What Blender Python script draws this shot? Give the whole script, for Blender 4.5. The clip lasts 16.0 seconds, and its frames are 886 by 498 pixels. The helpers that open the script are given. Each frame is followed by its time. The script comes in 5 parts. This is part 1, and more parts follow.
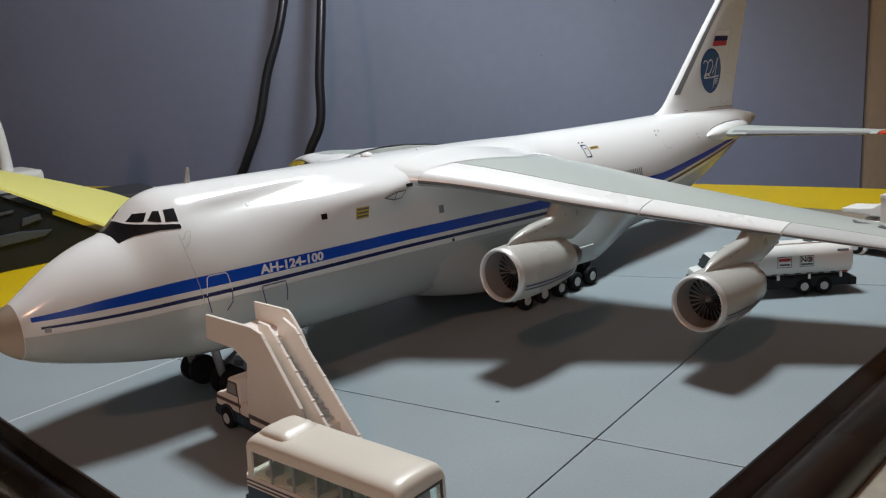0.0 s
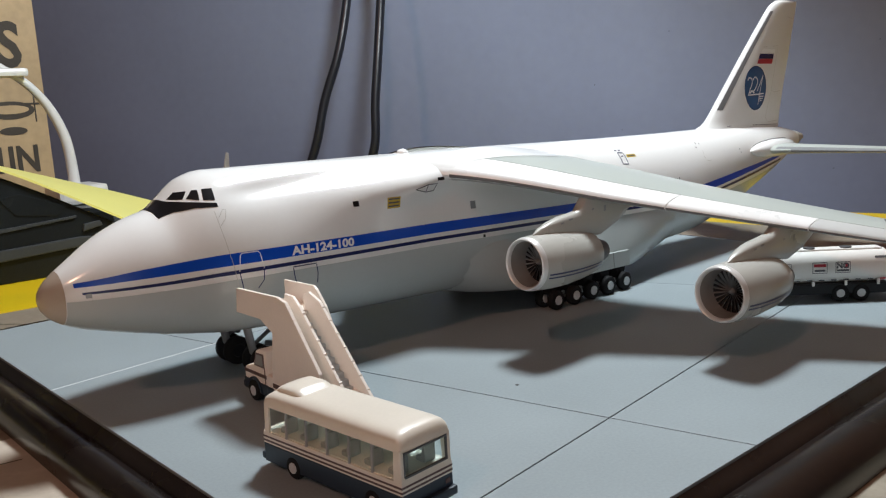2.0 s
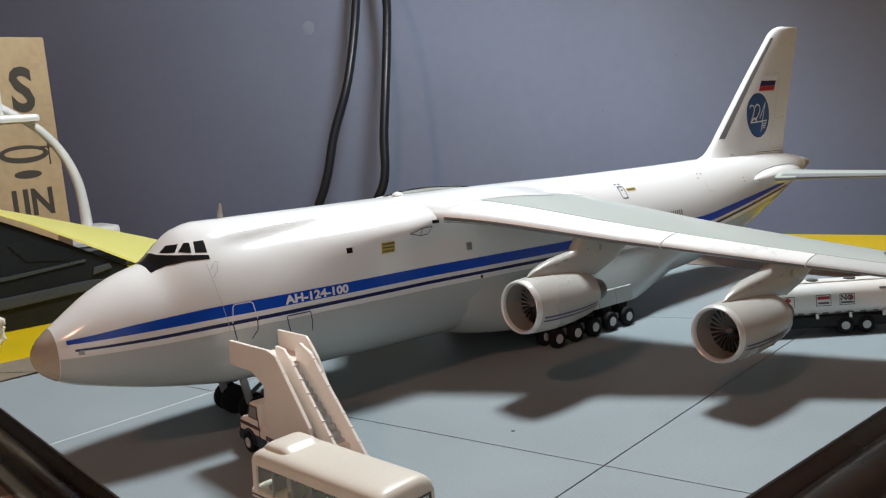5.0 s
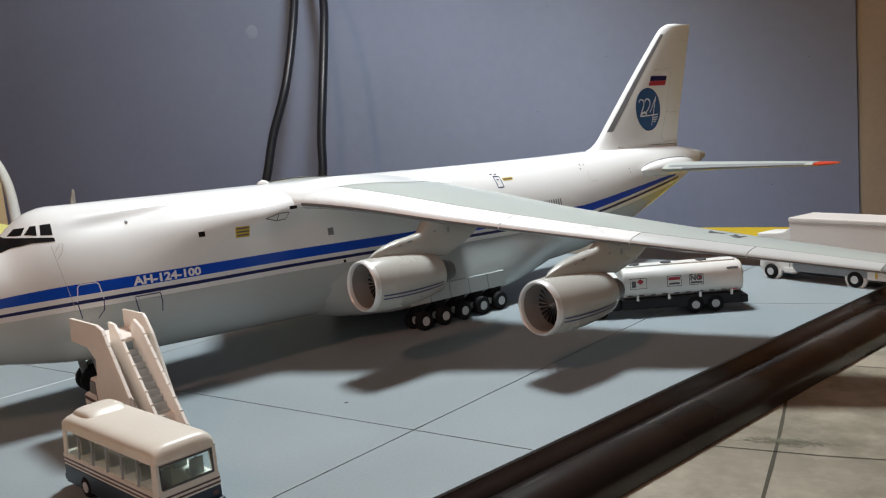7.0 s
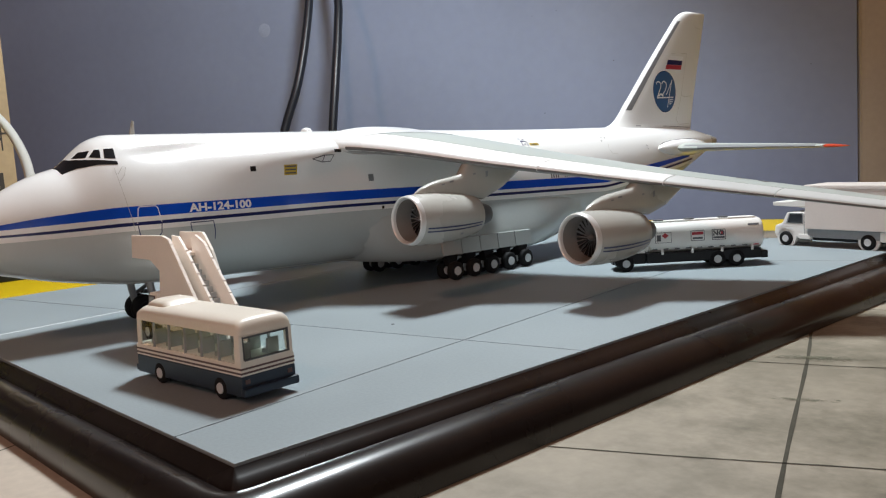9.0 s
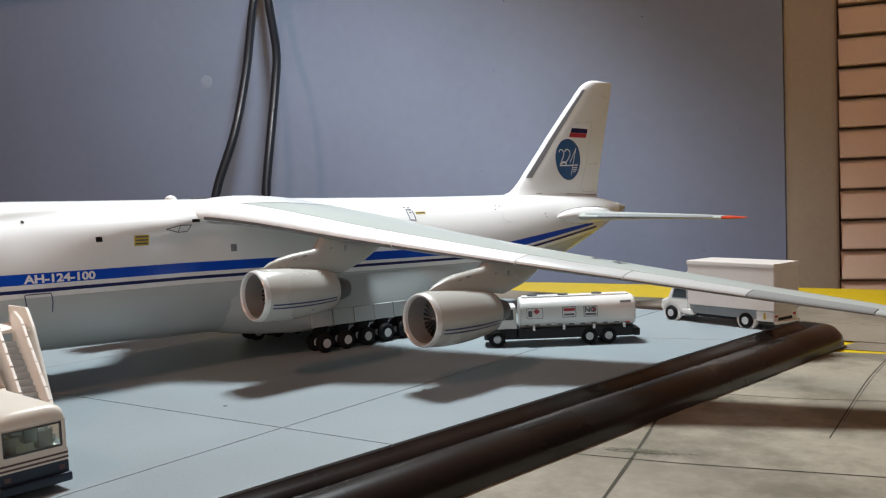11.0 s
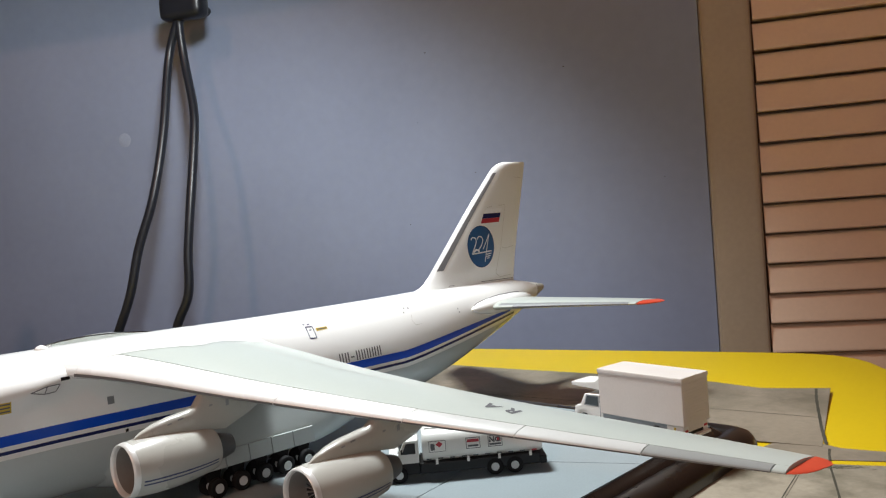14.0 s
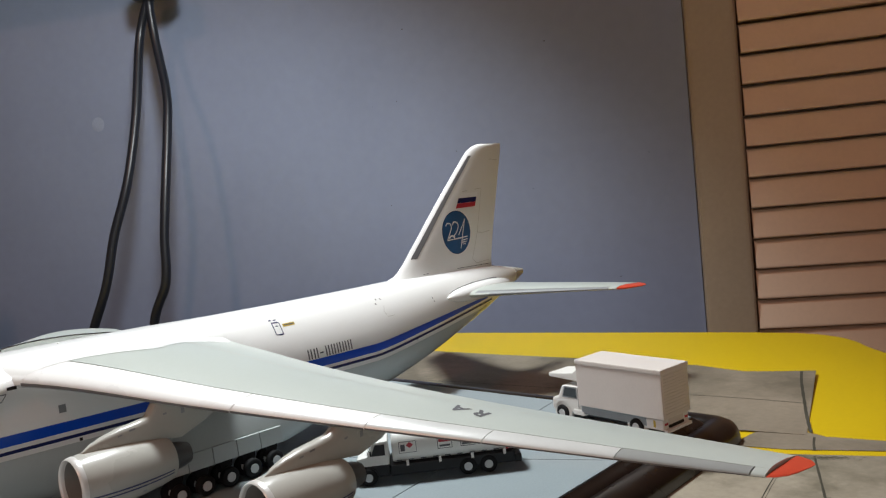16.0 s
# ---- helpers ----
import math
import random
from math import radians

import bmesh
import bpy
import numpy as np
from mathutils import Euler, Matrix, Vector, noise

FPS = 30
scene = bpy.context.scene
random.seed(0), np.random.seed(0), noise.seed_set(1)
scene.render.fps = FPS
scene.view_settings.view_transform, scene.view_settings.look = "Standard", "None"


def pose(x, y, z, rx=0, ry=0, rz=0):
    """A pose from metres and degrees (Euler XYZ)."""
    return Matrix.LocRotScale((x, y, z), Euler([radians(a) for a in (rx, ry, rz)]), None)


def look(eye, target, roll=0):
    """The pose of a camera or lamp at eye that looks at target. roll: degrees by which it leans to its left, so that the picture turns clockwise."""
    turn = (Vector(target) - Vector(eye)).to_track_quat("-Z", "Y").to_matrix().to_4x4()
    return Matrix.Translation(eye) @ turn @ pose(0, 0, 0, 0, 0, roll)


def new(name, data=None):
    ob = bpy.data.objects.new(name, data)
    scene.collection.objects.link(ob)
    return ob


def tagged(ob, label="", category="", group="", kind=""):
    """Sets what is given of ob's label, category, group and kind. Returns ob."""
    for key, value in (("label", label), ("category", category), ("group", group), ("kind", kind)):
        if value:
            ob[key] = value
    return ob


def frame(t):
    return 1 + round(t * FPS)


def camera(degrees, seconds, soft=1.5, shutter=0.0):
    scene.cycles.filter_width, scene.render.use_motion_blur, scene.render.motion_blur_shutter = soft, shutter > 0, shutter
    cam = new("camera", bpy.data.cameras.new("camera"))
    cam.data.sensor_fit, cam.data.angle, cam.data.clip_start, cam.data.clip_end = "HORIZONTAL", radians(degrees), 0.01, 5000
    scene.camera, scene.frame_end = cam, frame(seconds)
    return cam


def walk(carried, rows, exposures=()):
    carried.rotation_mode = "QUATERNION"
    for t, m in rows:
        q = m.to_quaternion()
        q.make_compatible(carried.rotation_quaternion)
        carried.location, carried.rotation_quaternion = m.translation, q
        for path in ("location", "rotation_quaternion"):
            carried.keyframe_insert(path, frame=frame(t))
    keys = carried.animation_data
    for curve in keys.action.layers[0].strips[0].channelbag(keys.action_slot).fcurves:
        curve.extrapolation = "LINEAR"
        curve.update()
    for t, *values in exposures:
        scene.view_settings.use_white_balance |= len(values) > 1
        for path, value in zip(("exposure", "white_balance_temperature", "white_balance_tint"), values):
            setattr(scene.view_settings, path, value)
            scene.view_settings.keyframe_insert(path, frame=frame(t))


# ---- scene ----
cam = camera(54.5, 16.0, 1.2)
PATH = [
    (0, (-0.05091, -0.18957, 0.08088), (1.3055, 1.2070, -0.3772), -3.63),
    (0.5, (-0.06152, -0.18629, 0.06815), (1.2488, 1.2615, -0.3642), -4.02),
    (1, (-0.06457, -0.19104, 0.06959), (1.2282, 1.2782, -0.3426), -3.82),
    (1.5, (-0.05704, -0.19455, 0.06318), (1.2253, 1.2908, -0.3235), -3.25),
    (2, (-0.05075, -0.20082, 0.06835), (1.2202, 1.3018, -0.2878), -3.05),
    (2.5, (-0.04708, -0.20210, 0.06731), (1.2159, 1.3110, -0.2727), -3.47),
    (3, (-0.04595, -0.20215, 0.06858), (1.2115, 1.3188, -0.2564), -3.72),
    (3.5, (-0.04578, -0.20202, 0.06994), (1.2086, 1.3230, -0.2475), -3.98),
    (6, (-0.03934, -0.21290, 0.07378), (1.2060, 1.3252, -0.2146), -5.11),
    (6.5, (-0.02325, -0.22298, 0.07319), (1.2415, 1.2993, -0.2148), -5.17),
    (7, (-0.02394, -0.23550, 0.06467), (1.2523, 1.2778, -0.2200), -5.11),
    (7.5, (-0.03654, -0.24184, 0.05383), (1.2496, 1.2655, -0.2176), -5.01),
    (8, (-0.04549, -0.23648, 0.04372), (1.2459, 1.2689, -0.2139), -4.78),
    (10.3, (-0.03940, -0.23504, 0.04334), (1.2958, 1.2456, -0.1151), -2.33),
    (10.5, (-0.02922, -0.24099, 0.04483), (1.3117, 1.2361, -0.0977), -2.32),
    (11, (-0.01556, -0.25390, 0.04948), (1.3422, 1.2092, -0.0756), -2.40),
    (11.5, (-0.00573, -0.26400, 0.05780), (1.3910, 1.1626, -0.0597), -2.84),
    (12, (-0.00100, -0.26933, 0.06188), (1.4164, 1.1370, -0.0525), -3.51),
    (12.5, (0.00111, -0.27006, 0.06161), (1.4323, 1.1227, -0.0485), -3.90),
    (13, (-0.00016, -0.26975, 0.06369), (1.4359, 1.1184, -0.0410), -4.14),
    (13.5, (0.00038, -0.26764, 0.06525), (1.4356, 1.1216, -0.0364), -4.31),
    (14, (0.00888, -0.25800, 0.08456), (1.4469, 1.1278, -0.0231), -4.75),
    (14.5, (0.01225, -0.25588, 0.09301), (1.4510, 1.1275, -0.0343), -5.09),
    (15, (0.00850, -0.25600, 0.09523), (1.4484, 1.1245, -0.0489), -5.33),
    (15.5, (0.01249, -0.25188, 0.08864), (1.4542, 1.1249, -0.0731), -5.58),
    (16, (0.02295, -0.25533, 0.08861), (1.4678, 1.1172, -0.0810), -5.89),
]
EXPOSURES = [(0.0, -0.44, 6450, 10), (0.4, -0.18, 6450, 10), (1.2, -0.06, 6430, 10), (3.5, -0.10, 6430, 10), (6.5, -0.14, 6560, 10), (8.0, 0.0, 6480, 10), (10.4, 0.16, 6440, 10), (11.2, 0.08, 6480, 10), (13.3, 0.14, 6650, 10), (14.8, 0.16, 6650, 10), (16.0, -0.16, 6650, 10)]
walk(cam, [(t, look(eye, target, roll)) for t, eye, target, roll in PATH], EXPOSURES)

# ---- light: a cool shaded desk lamp over the model and one warm room lamp ahead of the nose, and an added fill behind the camera ----
world = bpy.data.worlds.new("room_dark")
world.use_nodes = True
world.node_tree.nodes["Background"].inputs[0].default_value = (0.55, 0.62, 0.75, 1)
world.node_tree.nodes["Background"].inputs[1].default_value = 0.002
scene.world = world

LAMP = Vector((0.215, 0.02, 0.365))


def lamp_spot(name, place, target, watts, colour, degrees, blend, size):
    data = bpy.data.lights.new(name, "SPOT")
    data.energy, data.color, data.spot_size, data.spot_blend, data.shadow_soft_size = watts, colour, radians(degrees), blend, size
    ob = new(name, data)
    ob.matrix_world = look(place, target)
    return ob


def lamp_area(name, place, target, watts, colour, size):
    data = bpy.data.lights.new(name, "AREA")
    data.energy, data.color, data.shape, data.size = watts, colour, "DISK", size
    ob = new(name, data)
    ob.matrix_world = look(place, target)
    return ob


lamp_spot("desk_lamp_light", LAMP, LAMP + Vector((-0.35, 0.40, -0.847)), 8.7, (0.90, 0.97, 1.0), 164, 0.5, 0.034)
lamp_area("room_lamp_light", (-1.53, -0.57, 1.70), (0.05, -0.02, 0), 9.0, (1.0, 0.52, 0.34), 0.14)
# fill lamp without a known source, added to brighten the port flank
lamp_area("fill_light", (-0.42, -0.66, 0.20), (0.06, -0.02, 0.02), 0.8, (0.98, 0.92, 0.92), 0.46)

# ---- materials ----


def material(name, colour, rough=0.5, metal=0.0, vary=0.06, grain=900.0, bump=0.1, coat=0.0, blotch=25.0, tint=None, spec=0.5):
    m = bpy.data.materials.new(name)
    m.use_nodes = True
    n, l = m.node_tree.nodes, m.node_tree.links
    p = n["Principled BSDF"]
    p.inputs["Metallic"].default_value = metal
    p.inputs["Coat Weight"].default_value = coat
    p.inputs["Coat Roughness"].default_value = 0.12
    p.inputs["Specular IOR Level"].default_value = spec
    co = n.new("ShaderNodeTexCoord")
    big, fine = n.new("ShaderNodeTexNoise"), n.new("ShaderNodeTexNoise")
    big.inputs["Scale"].default_value, big.inputs["Detail"].default_value = blotch, 5
    fine.inputs["Scale"].default_value, fine.inputs["Detail"].default_value = grain, 3
    l.new(co.outputs["Object"], big.inputs["Vector"])
    l.new(co.outputs["Object"], fine.inputs["Vector"])
    mix = n.new("ShaderNodeMix")
    mix.data_type = "RGBA"
    low = tuple(c * (1 - vary * 1.6) for c in colour) if tint is None else tint
    high = tuple(min(1, c * (1 + vary)) for c in colour)
    mix.inputs["A"].default_value, mix.inputs["B"].default_value = (*low, 1), (*high, 1)
    ramp = n.new("ShaderNodeMapRange")
    ramp.inputs["From Min"].default_value, ramp.inputs["From Max"].default_value = 0.3, 0.66
    add = n.new("ShaderNodeMath")
    add.operation = "MULTIPLY_ADD"
    add.inputs[1].default_value = 0.35
    l.new(fine.outputs["Fac"], add.inputs[0])
    sub = n.new("ShaderNodeMath")
    sub.operation = "MULTIPLY"
    sub.inputs[1].default_value = 0.65
    l.new(big.outputs["Fac"], sub.inputs[0])
    l.new(sub.outputs[0], add.inputs[2])
    l.new(add.outputs[0], ramp.inputs["Value"])
    l.new(ramp.outputs["Result"], mix.inputs["Factor"])
    l.new(mix.outputs["Result"], p.inputs["Base Color"])
    rr = n.new("ShaderNodeMapRange")
    rr.inputs["To Min"].default_value, rr.inputs["To Max"].default_value = max(0.02, rough * 0.85), min(1, rough * 1.2)
    l.new(big.outputs["Fac"], rr.inputs["Value"])
    l.new(rr.outputs["Result"], p.inputs["Roughness"])
    if bump:
        b = n.new("ShaderNodeBump")
        b.inputs["Strength"].default_value, b.inputs["Distance"].default_value = bump, 0.0002
        l.new(fine.outputs["Fac"], b.inputs["Height"])
        l.new(b.outputs["Normal"], p.inputs["Normal"])
    return m


def glass(name, colour=(0.9, 0.95, 0.93), rough=0.03):
    m = bpy.data.materials.new(name)
    m.use_nodes = True
    p = m.node_tree.nodes["Principled BSDF"]
    p.inputs["Base Color"].default_value = (*colour, 1)
    p.inputs["Transmission Weight"].default_value = 1.0
    p.inputs["Roughness"].default_value = rough
    p.inputs["IOR"].default_value = 1.2
    return m


RADOME = material("cream_brown_radome_paint", (0.42, 0.35, 0.285), 0.24, vary=0.02, bump=0.0)
WHITE = material("gloss_white_paint", (0.84, 0.845, 0.835), 0.15, vary=0.012, bump=0.0, blotch=15)
GREY_WING = material("pale_grey_green_paint", (0.48, 0.52, 0.49), 0.32, vary=0.02, bump=0.0, coat=0.2, blotch=30)
GREY_BELLY = material("pale_grey_belly_paint", (0.45, 0.485, 0.48), 0.17, vary=0.02, bump=0.0, blotch=20)
NACELLE = material("warm_grey_nacelle_paint", (0.47, 0.465, 0.43), 0.26, vary=0.02, bump=0.0, blotch=60)
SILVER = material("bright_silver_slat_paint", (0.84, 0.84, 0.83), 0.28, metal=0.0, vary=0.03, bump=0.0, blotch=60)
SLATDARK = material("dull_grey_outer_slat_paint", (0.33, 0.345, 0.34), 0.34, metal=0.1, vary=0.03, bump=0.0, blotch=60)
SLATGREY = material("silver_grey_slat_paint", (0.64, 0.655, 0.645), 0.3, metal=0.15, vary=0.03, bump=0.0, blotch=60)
CHROME = material("silver_lip_paint", (0.74, 0.73, 0.71), 0.3, metal=0.25, vary=0.02, bump=0.0)
BLUE = material("royal_blue_stripe_paint", (0.006, 0.07, 0.50), 0.24, vary=0.04, bump=0.0, spec=0.3)
NAVY = material("dark_navy_stripe_paint", (0.015, 0.022, 0.10), 0.25, vary=0.04, bump=0.0, spec=0.3)
COWLBLUE = material("lightened_navy_cowl_stripe", (0.05, 0.06, 0.14), 0.3, vary=0.06, bump=0.0)
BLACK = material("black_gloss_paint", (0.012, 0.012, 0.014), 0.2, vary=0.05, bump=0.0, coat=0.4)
LINE = material("fine_dark_panel_line", (0.10, 0.10, 0.11), 0.5, vary=0.05, bump=0.0)
LINEP = material("pale_panel_line", (0.52, 0.51, 0.48), 0.5, vary=0.05, bump=0.0)
LETTER = material("white_lettering", (0.82, 0.83, 0.84), 0.4, vary=0.01, bump=0.0)
RED = material("orange_red_tip_paint", (0.62, 0.07, 0.035), 0.35, vary=0.05, bump=0.0, coat=0.2)
FLAGRED = material("flag_red", (0.45, 0.03, 0.05), 0.4, vary=0.05, bump=0.0)
EMBLEM = material("emblem_blue", (0.02, 0.10, 0.25), 0.35, vary=0.05, bump=0.0)
YELLOWDECAL = material("yellow_placard", (0.55, 0.39, 0.035), 0.4, vary=0.05, bump=0.0)
DKGREY = material("dark_grey_metal", (0.09, 0.095, 0.10), 0.4, metal=0.3, vary=0.1, bump=0.05)
MIDGREY = material("mid_grey_metal", (0.28, 0.29, 0.30), 0.4, metal=0.3, vary=0.08, bump=0.05)
BOOT = material("dark_grey_deicing_boot", (0.16, 0.16, 0.165), 0.35, vary=0.06, bump=0.0)
TYRE = material("black_rubber", (0.010, 0.010, 0.011), 0.7, vary=0.15, bump=0.3, grain=3000, spec=0.2)
FANM = material("dull_steel_fan", (0.30, 0.30, 0.30), 0.35, metal=0.4, vary=0.08, bump=0.0)
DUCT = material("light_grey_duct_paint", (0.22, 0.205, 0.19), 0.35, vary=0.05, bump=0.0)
HUB = material("pale_grey_hub", (0.55, 0.56, 0.57), 0.4, vary=0.05, bump=0.0)
APRON = material("matt_blue_grey_apron_board", (0.28, 0.325, 0.345), 0.45, vary=0.08, grain=1500, bump=0.12, blotch=18, spec=0.3)
JOINT = material("grey_joint", (0.09, 0.10, 0.11), 0.8, vary=0.1)
FRAME = material("dark_brown_lacquered_wood", (0.012, 0.0085, 0.0075), 0.27, vary=0.3, grain=600, bump=0.03, blotch=40, spec=0.36, coat=0.35)
PAPERLINE = material("printed_grey_joint_ink", (0.075, 0.07, 0.055), 0.9, vary=0.25, grain=900, spec=0.1)
PAPERSTAIN = material("printed_green_grey_stain_ink", (0.15, 0.145, 0.10), 0.8, vary=0.3, grain=1500)
YELLOW = material("yellow_table_laminate", (0.66, 0.465, 0.005), 0.42, vary=0.03, grain=500, bump=0.08, blotch=12)
PALEYELLOW = material("pale_yellow_plastic_sheet", (0.85, 0.80, 0.24), 0.4, vary=0.03, bump=0.0)
WALLM = material("blue_grey_wall_paint", (0.24, 0.28, 0.395), 0.4, vary=0.05, grain=110, bump=0.4, blotch=9)
CREAM = material("cream_gloss_trim_paint", (0.42, 0.34, 0.245), 0.4, vary=0.06, grain=300, bump=0.2, blotch=10)
FILLER = material("pale_wall_filler", (0.29, 0.33, 0.44), 0.35, vary=0.15, bump=0.2)
SCUFF = material("dark_blue_grey_chip", (0.10, 0.105, 0.13), 0.6, vary=0.2, bump=0.0)
SLATM = material("warm_white_shutter_paint", (0.86, 0.66, 0.50), 0.45, vary=0.04, grain=300, bump=0.12, blotch=12)
CABLE = material("black_cable_sheath", (0.011, 0.013, 0.019), 0.36, vary=0.15, bump=0.05, grain=1200, spec=0.45)
BUSCREAM = material("cream_bus_plastic", (0.73, 0.67, 0.58), 0.35, vary=0.03, bump=0.05, grain=1500, blotch=90)
BUSNAVY = material("slate_navy_plastic", (0.014, 0.026, 0.045), 0.4, vary=0.08, bump=0.05, grain=1500)
BROWNLINE = material("brown_pinstripe", (0.10, 0.055, 0.05), 0.4, vary=0.05, bump=0.0)
# pale grey gives the cab glass its reflection as a flat colour
WINDOWPALE = material("window_painted_reflection", (0.30, 0.31, 0.30), 0.12, vary=0.05, bump=0.0)
LIPGLINT = material("joint_edge_highlight", (0.62, 0.65, 0.66), 0.35, vary=0.1, bump=0.0)
STAIRPINK = material("ivory_stair_plastic", (0.85, 0.765, 0.69), 0.45, vary=0.03, bump=0.08, grain=1500, blotch=90)
VEHWHITE = material("white_vehicle_plastic", (0.76, 0.75, 0.72), 0.35, vary=0.02, bump=0.05, grain=1500, blotch=90)
BOXWHITE = material("pinkish_white_box_plastic", (0.68, 0.625, 0.585), 0.4, vary=0.03, bump=0.05, grain=1500, blotch=60)
CHASSIS = material("black_chassis_plastic", (0.009, 0.010, 0.012), 0.4, vary=0.12, bump=0.1, grain=1500, spec=0.25)
BUSFLOOR = material("pale_green_grey_plastic", (0.45, 0.48, 0.43), 0.5, vary=0.05, bump=0.05)
SEATM = material("grey_seat_plastic", (0.22, 0.24, 0.23), 0.5, vary=0.08, bump=0.05)
BUSGLASS = glass("clear_bus_glazing")
DARKGLASS = material("dark_cab_glazing", (0.03, 0.035, 0.04), 0.08, vary=0.05, bump=0.0, coat=0.5)
SIGNWOOD = material("bare_pine_board", (0.52, 0.38, 0.22), 0.6, vary=0.14, grain=160, bump=0.2, blotch=14)
SIGNINK = material("dark_brown_stencil_ink", (0.06, 0.05, 0.04), 0.7, vary=0.2)
LAMPWHITE = material("white_lamp_plastic", (0.70, 0.70, 0.68), 0.35, vary=0.03, bump=0.0)
BLACKPLASTIC = material("black_case_plastic", (0.012, 0.014, 0.015), 0.25, vary=0.25, bump=0.05, blotch=30, spec=0.25)
GREYTRIM = material("grey_case_trim", (0.05, 0.055, 0.06), 0.3, vary=0.1, bump=0.0, spec=0.3)
PLASTER = material("plain_room_plaster", (0.45, 0.42, 0.40), 0.8, vary=0.04, grain=200, bump=0.1, blotch=4)
FLOORM = material("brown_floor_boards", (0.20, 0.13, 0.08), 0.5, vary=0.15, grain=120, bump=0.1, blotch=6)
CREAMLUMP = material("cream_crumpled_wrap", (0.72, 0.68, 0.56), 0.5, vary=0.08, grain=400, bump=0.3)



def printed_paper(name, colour, stain):
    """Printed concrete: warm grey ground with darker weathering patches and streaks."""
    m = material(name, colour, 0.5, vary=0.12, grain=500, bump=0.1, blotch=22, spec=0.35)
    n, l = m.node_tree.nodes, m.node_tree.links
    p = n["Principled BSDF"]
    old = p.inputs["Base Color"].links[0].from_socket
    co = n.new("ShaderNodeTexCoord")
    mp = n.new("ShaderNodeMapping")
    mp.inputs["Scale"].default_value = (1.0, 0.8, 1.0)
    patch, streak = n.new("ShaderNodeTexNoise"), n.new("ShaderNodeTexNoise")
    patch.inputs["Scale"].default_value, patch.inputs["Detail"].default_value = 27, 8
    patch.inputs["Roughness"].default_value = 0.68
    streak.inputs["Scale"].default_value, streak.inputs["Detail"].default_value = 13, 4
    l.new(co.outputs["Object"], mp.inputs["Vector"])
    l.new(mp.outputs["Vector"], patch.inputs["Vector"])
    l.new(co.outputs["Object"], streak.inputs["Vector"])
    mul = n.new("ShaderNodeMath")
    mul.operation = "MULTIPLY"
    a, b = n.new("ShaderNodeMapRange"), n.new("ShaderNodeMapRange")
    a.inputs["From Min"].default_value, a.inputs["From Max"].default_value = 0.44, 0.60
    b.inputs["From Min"].default_value, b.inputs["From Max"].default_value = 0.36, 0.54
    b.inputs["To Max"].default_value = 0.85
    l.new(patch.outputs["Fac"], a.inputs["Value"])
    l.new(streak.outputs["Fac"], b.inputs["Value"])
    l.new(a.outputs["Result"], mul.inputs[0])
    l.new(b.outputs["Result"], mul.inputs[1])
    mix = n.new("ShaderNodeMix")
    mix.data_type = "RGBA"
    mix.inputs["B"].default_value = (*stain, 1)
    l.new(mul.outputs[0], mix.inputs["Factor"])
    l.new(old, mix.inputs["A"])
    l.new(mix.outputs["Result"], p.inputs["Base Color"])
    return m


PAPER = printed_paper("printed_concrete_paper", (0.265, 0.222, 0.17), (0.125, 0.11, 0.08))
PAPERPALE = printed_paper("pale_printed_concrete_paper", (0.34, 0.298, 0.233), (0.13, 0.117, 0.082))
# paler than the other sheets: brighter light left of the plinth, as colour
PAPERLIT = printed_paper("brightened_printed_paper", (0.58, 0.50, 0.415), (0.44, 0.38, 0.305))

# ---- building helpers; lengths in millimetres ----
MM = 0.001


def thing(name, label, category, m=None, group="", kind=""):
    ob = new(name)
    ob.empty_display_size = 0.01
    ob.matrix_world = m or Matrix()
    return tagged(ob, label, category, group, kind)


def to_mesh(name, bm, mat, smooth=False, scale=MM):
    bmesh.ops.recalc_face_normals(bm, faces=bm.faces)
    if scale != 1:
        bmesh.ops.scale(bm, vec=(scale,) * 3, verts=bm.verts)
    me = bpy.data.meshes.new(name)
    if smooth:
        for f in bm.faces:
            f.smooth = True
    bm.to_mesh(me)
    bm.free()
    if smooth:
        me.set_sharp_from_angle(angle=radians(38))
    for one in mat if isinstance(mat, (list, tuple)) else [mat]:
        me.materials.append(one)
    return me


def part(name, bm, mat, parent=None, label="", smooth=False):
    ob = new(name, to_mesh(name, bm, mat, smooth))
    if parent is not None:
        ob.parent = parent
    if label:
        ob["label"] = label
    return ob


def box(x0, y0, z0, x1, y1, z1, bevel=0.0, bm=None, seg=2):
    b = bmesh.new()
    bmesh.ops.create_cube(b, size=1)
    for v in b.verts:
        v.co = Vector(((x0 + x1) / 2 + v.co.x * (x1 - x0), (y0 + y1) / 2 + v.co.y * (y1 - y0), (z0 + z1) / 2 + v.co.z * (z1 - z0)))
    if bevel:
        bmesh.ops.bevel(b, geom=list(b.edges), offset=bevel, segments=seg, affect="EDGES", profile=0.6)
    return join(bm, b)


def join(bm, b):
    """Adds b's geometry to bm, or gives b back where bm is None."""
    if bm is None:
        return b
    seen = {}
    for v in b.verts:
        seen[v] = bm.verts.new(v.co)
    for f in b.faces:
        g = bm.faces.new([seen[v] for v in f.verts])
        g.smooth, g.material_index = f.smooth, f.material_index
    b.free()
    return bm


def loft(rings, close=True, caps=True, bm=None):
    b = bmesh.new()
    vs = [[b.verts.new(p) for p in r] for r in rings]
    n = len(rings[0])
    for a, c in zip(vs, vs[1:]):
        for i in range(n if close else n - 1):
            j = (i + 1) % n
            q = [a[i], a[j], c[j], c[i]]
            b.faces.new(q)
    if caps and close:
        b.faces.new(vs[0][::-1])
        b.faces.new(vs[-1])
    return join(bm, b)


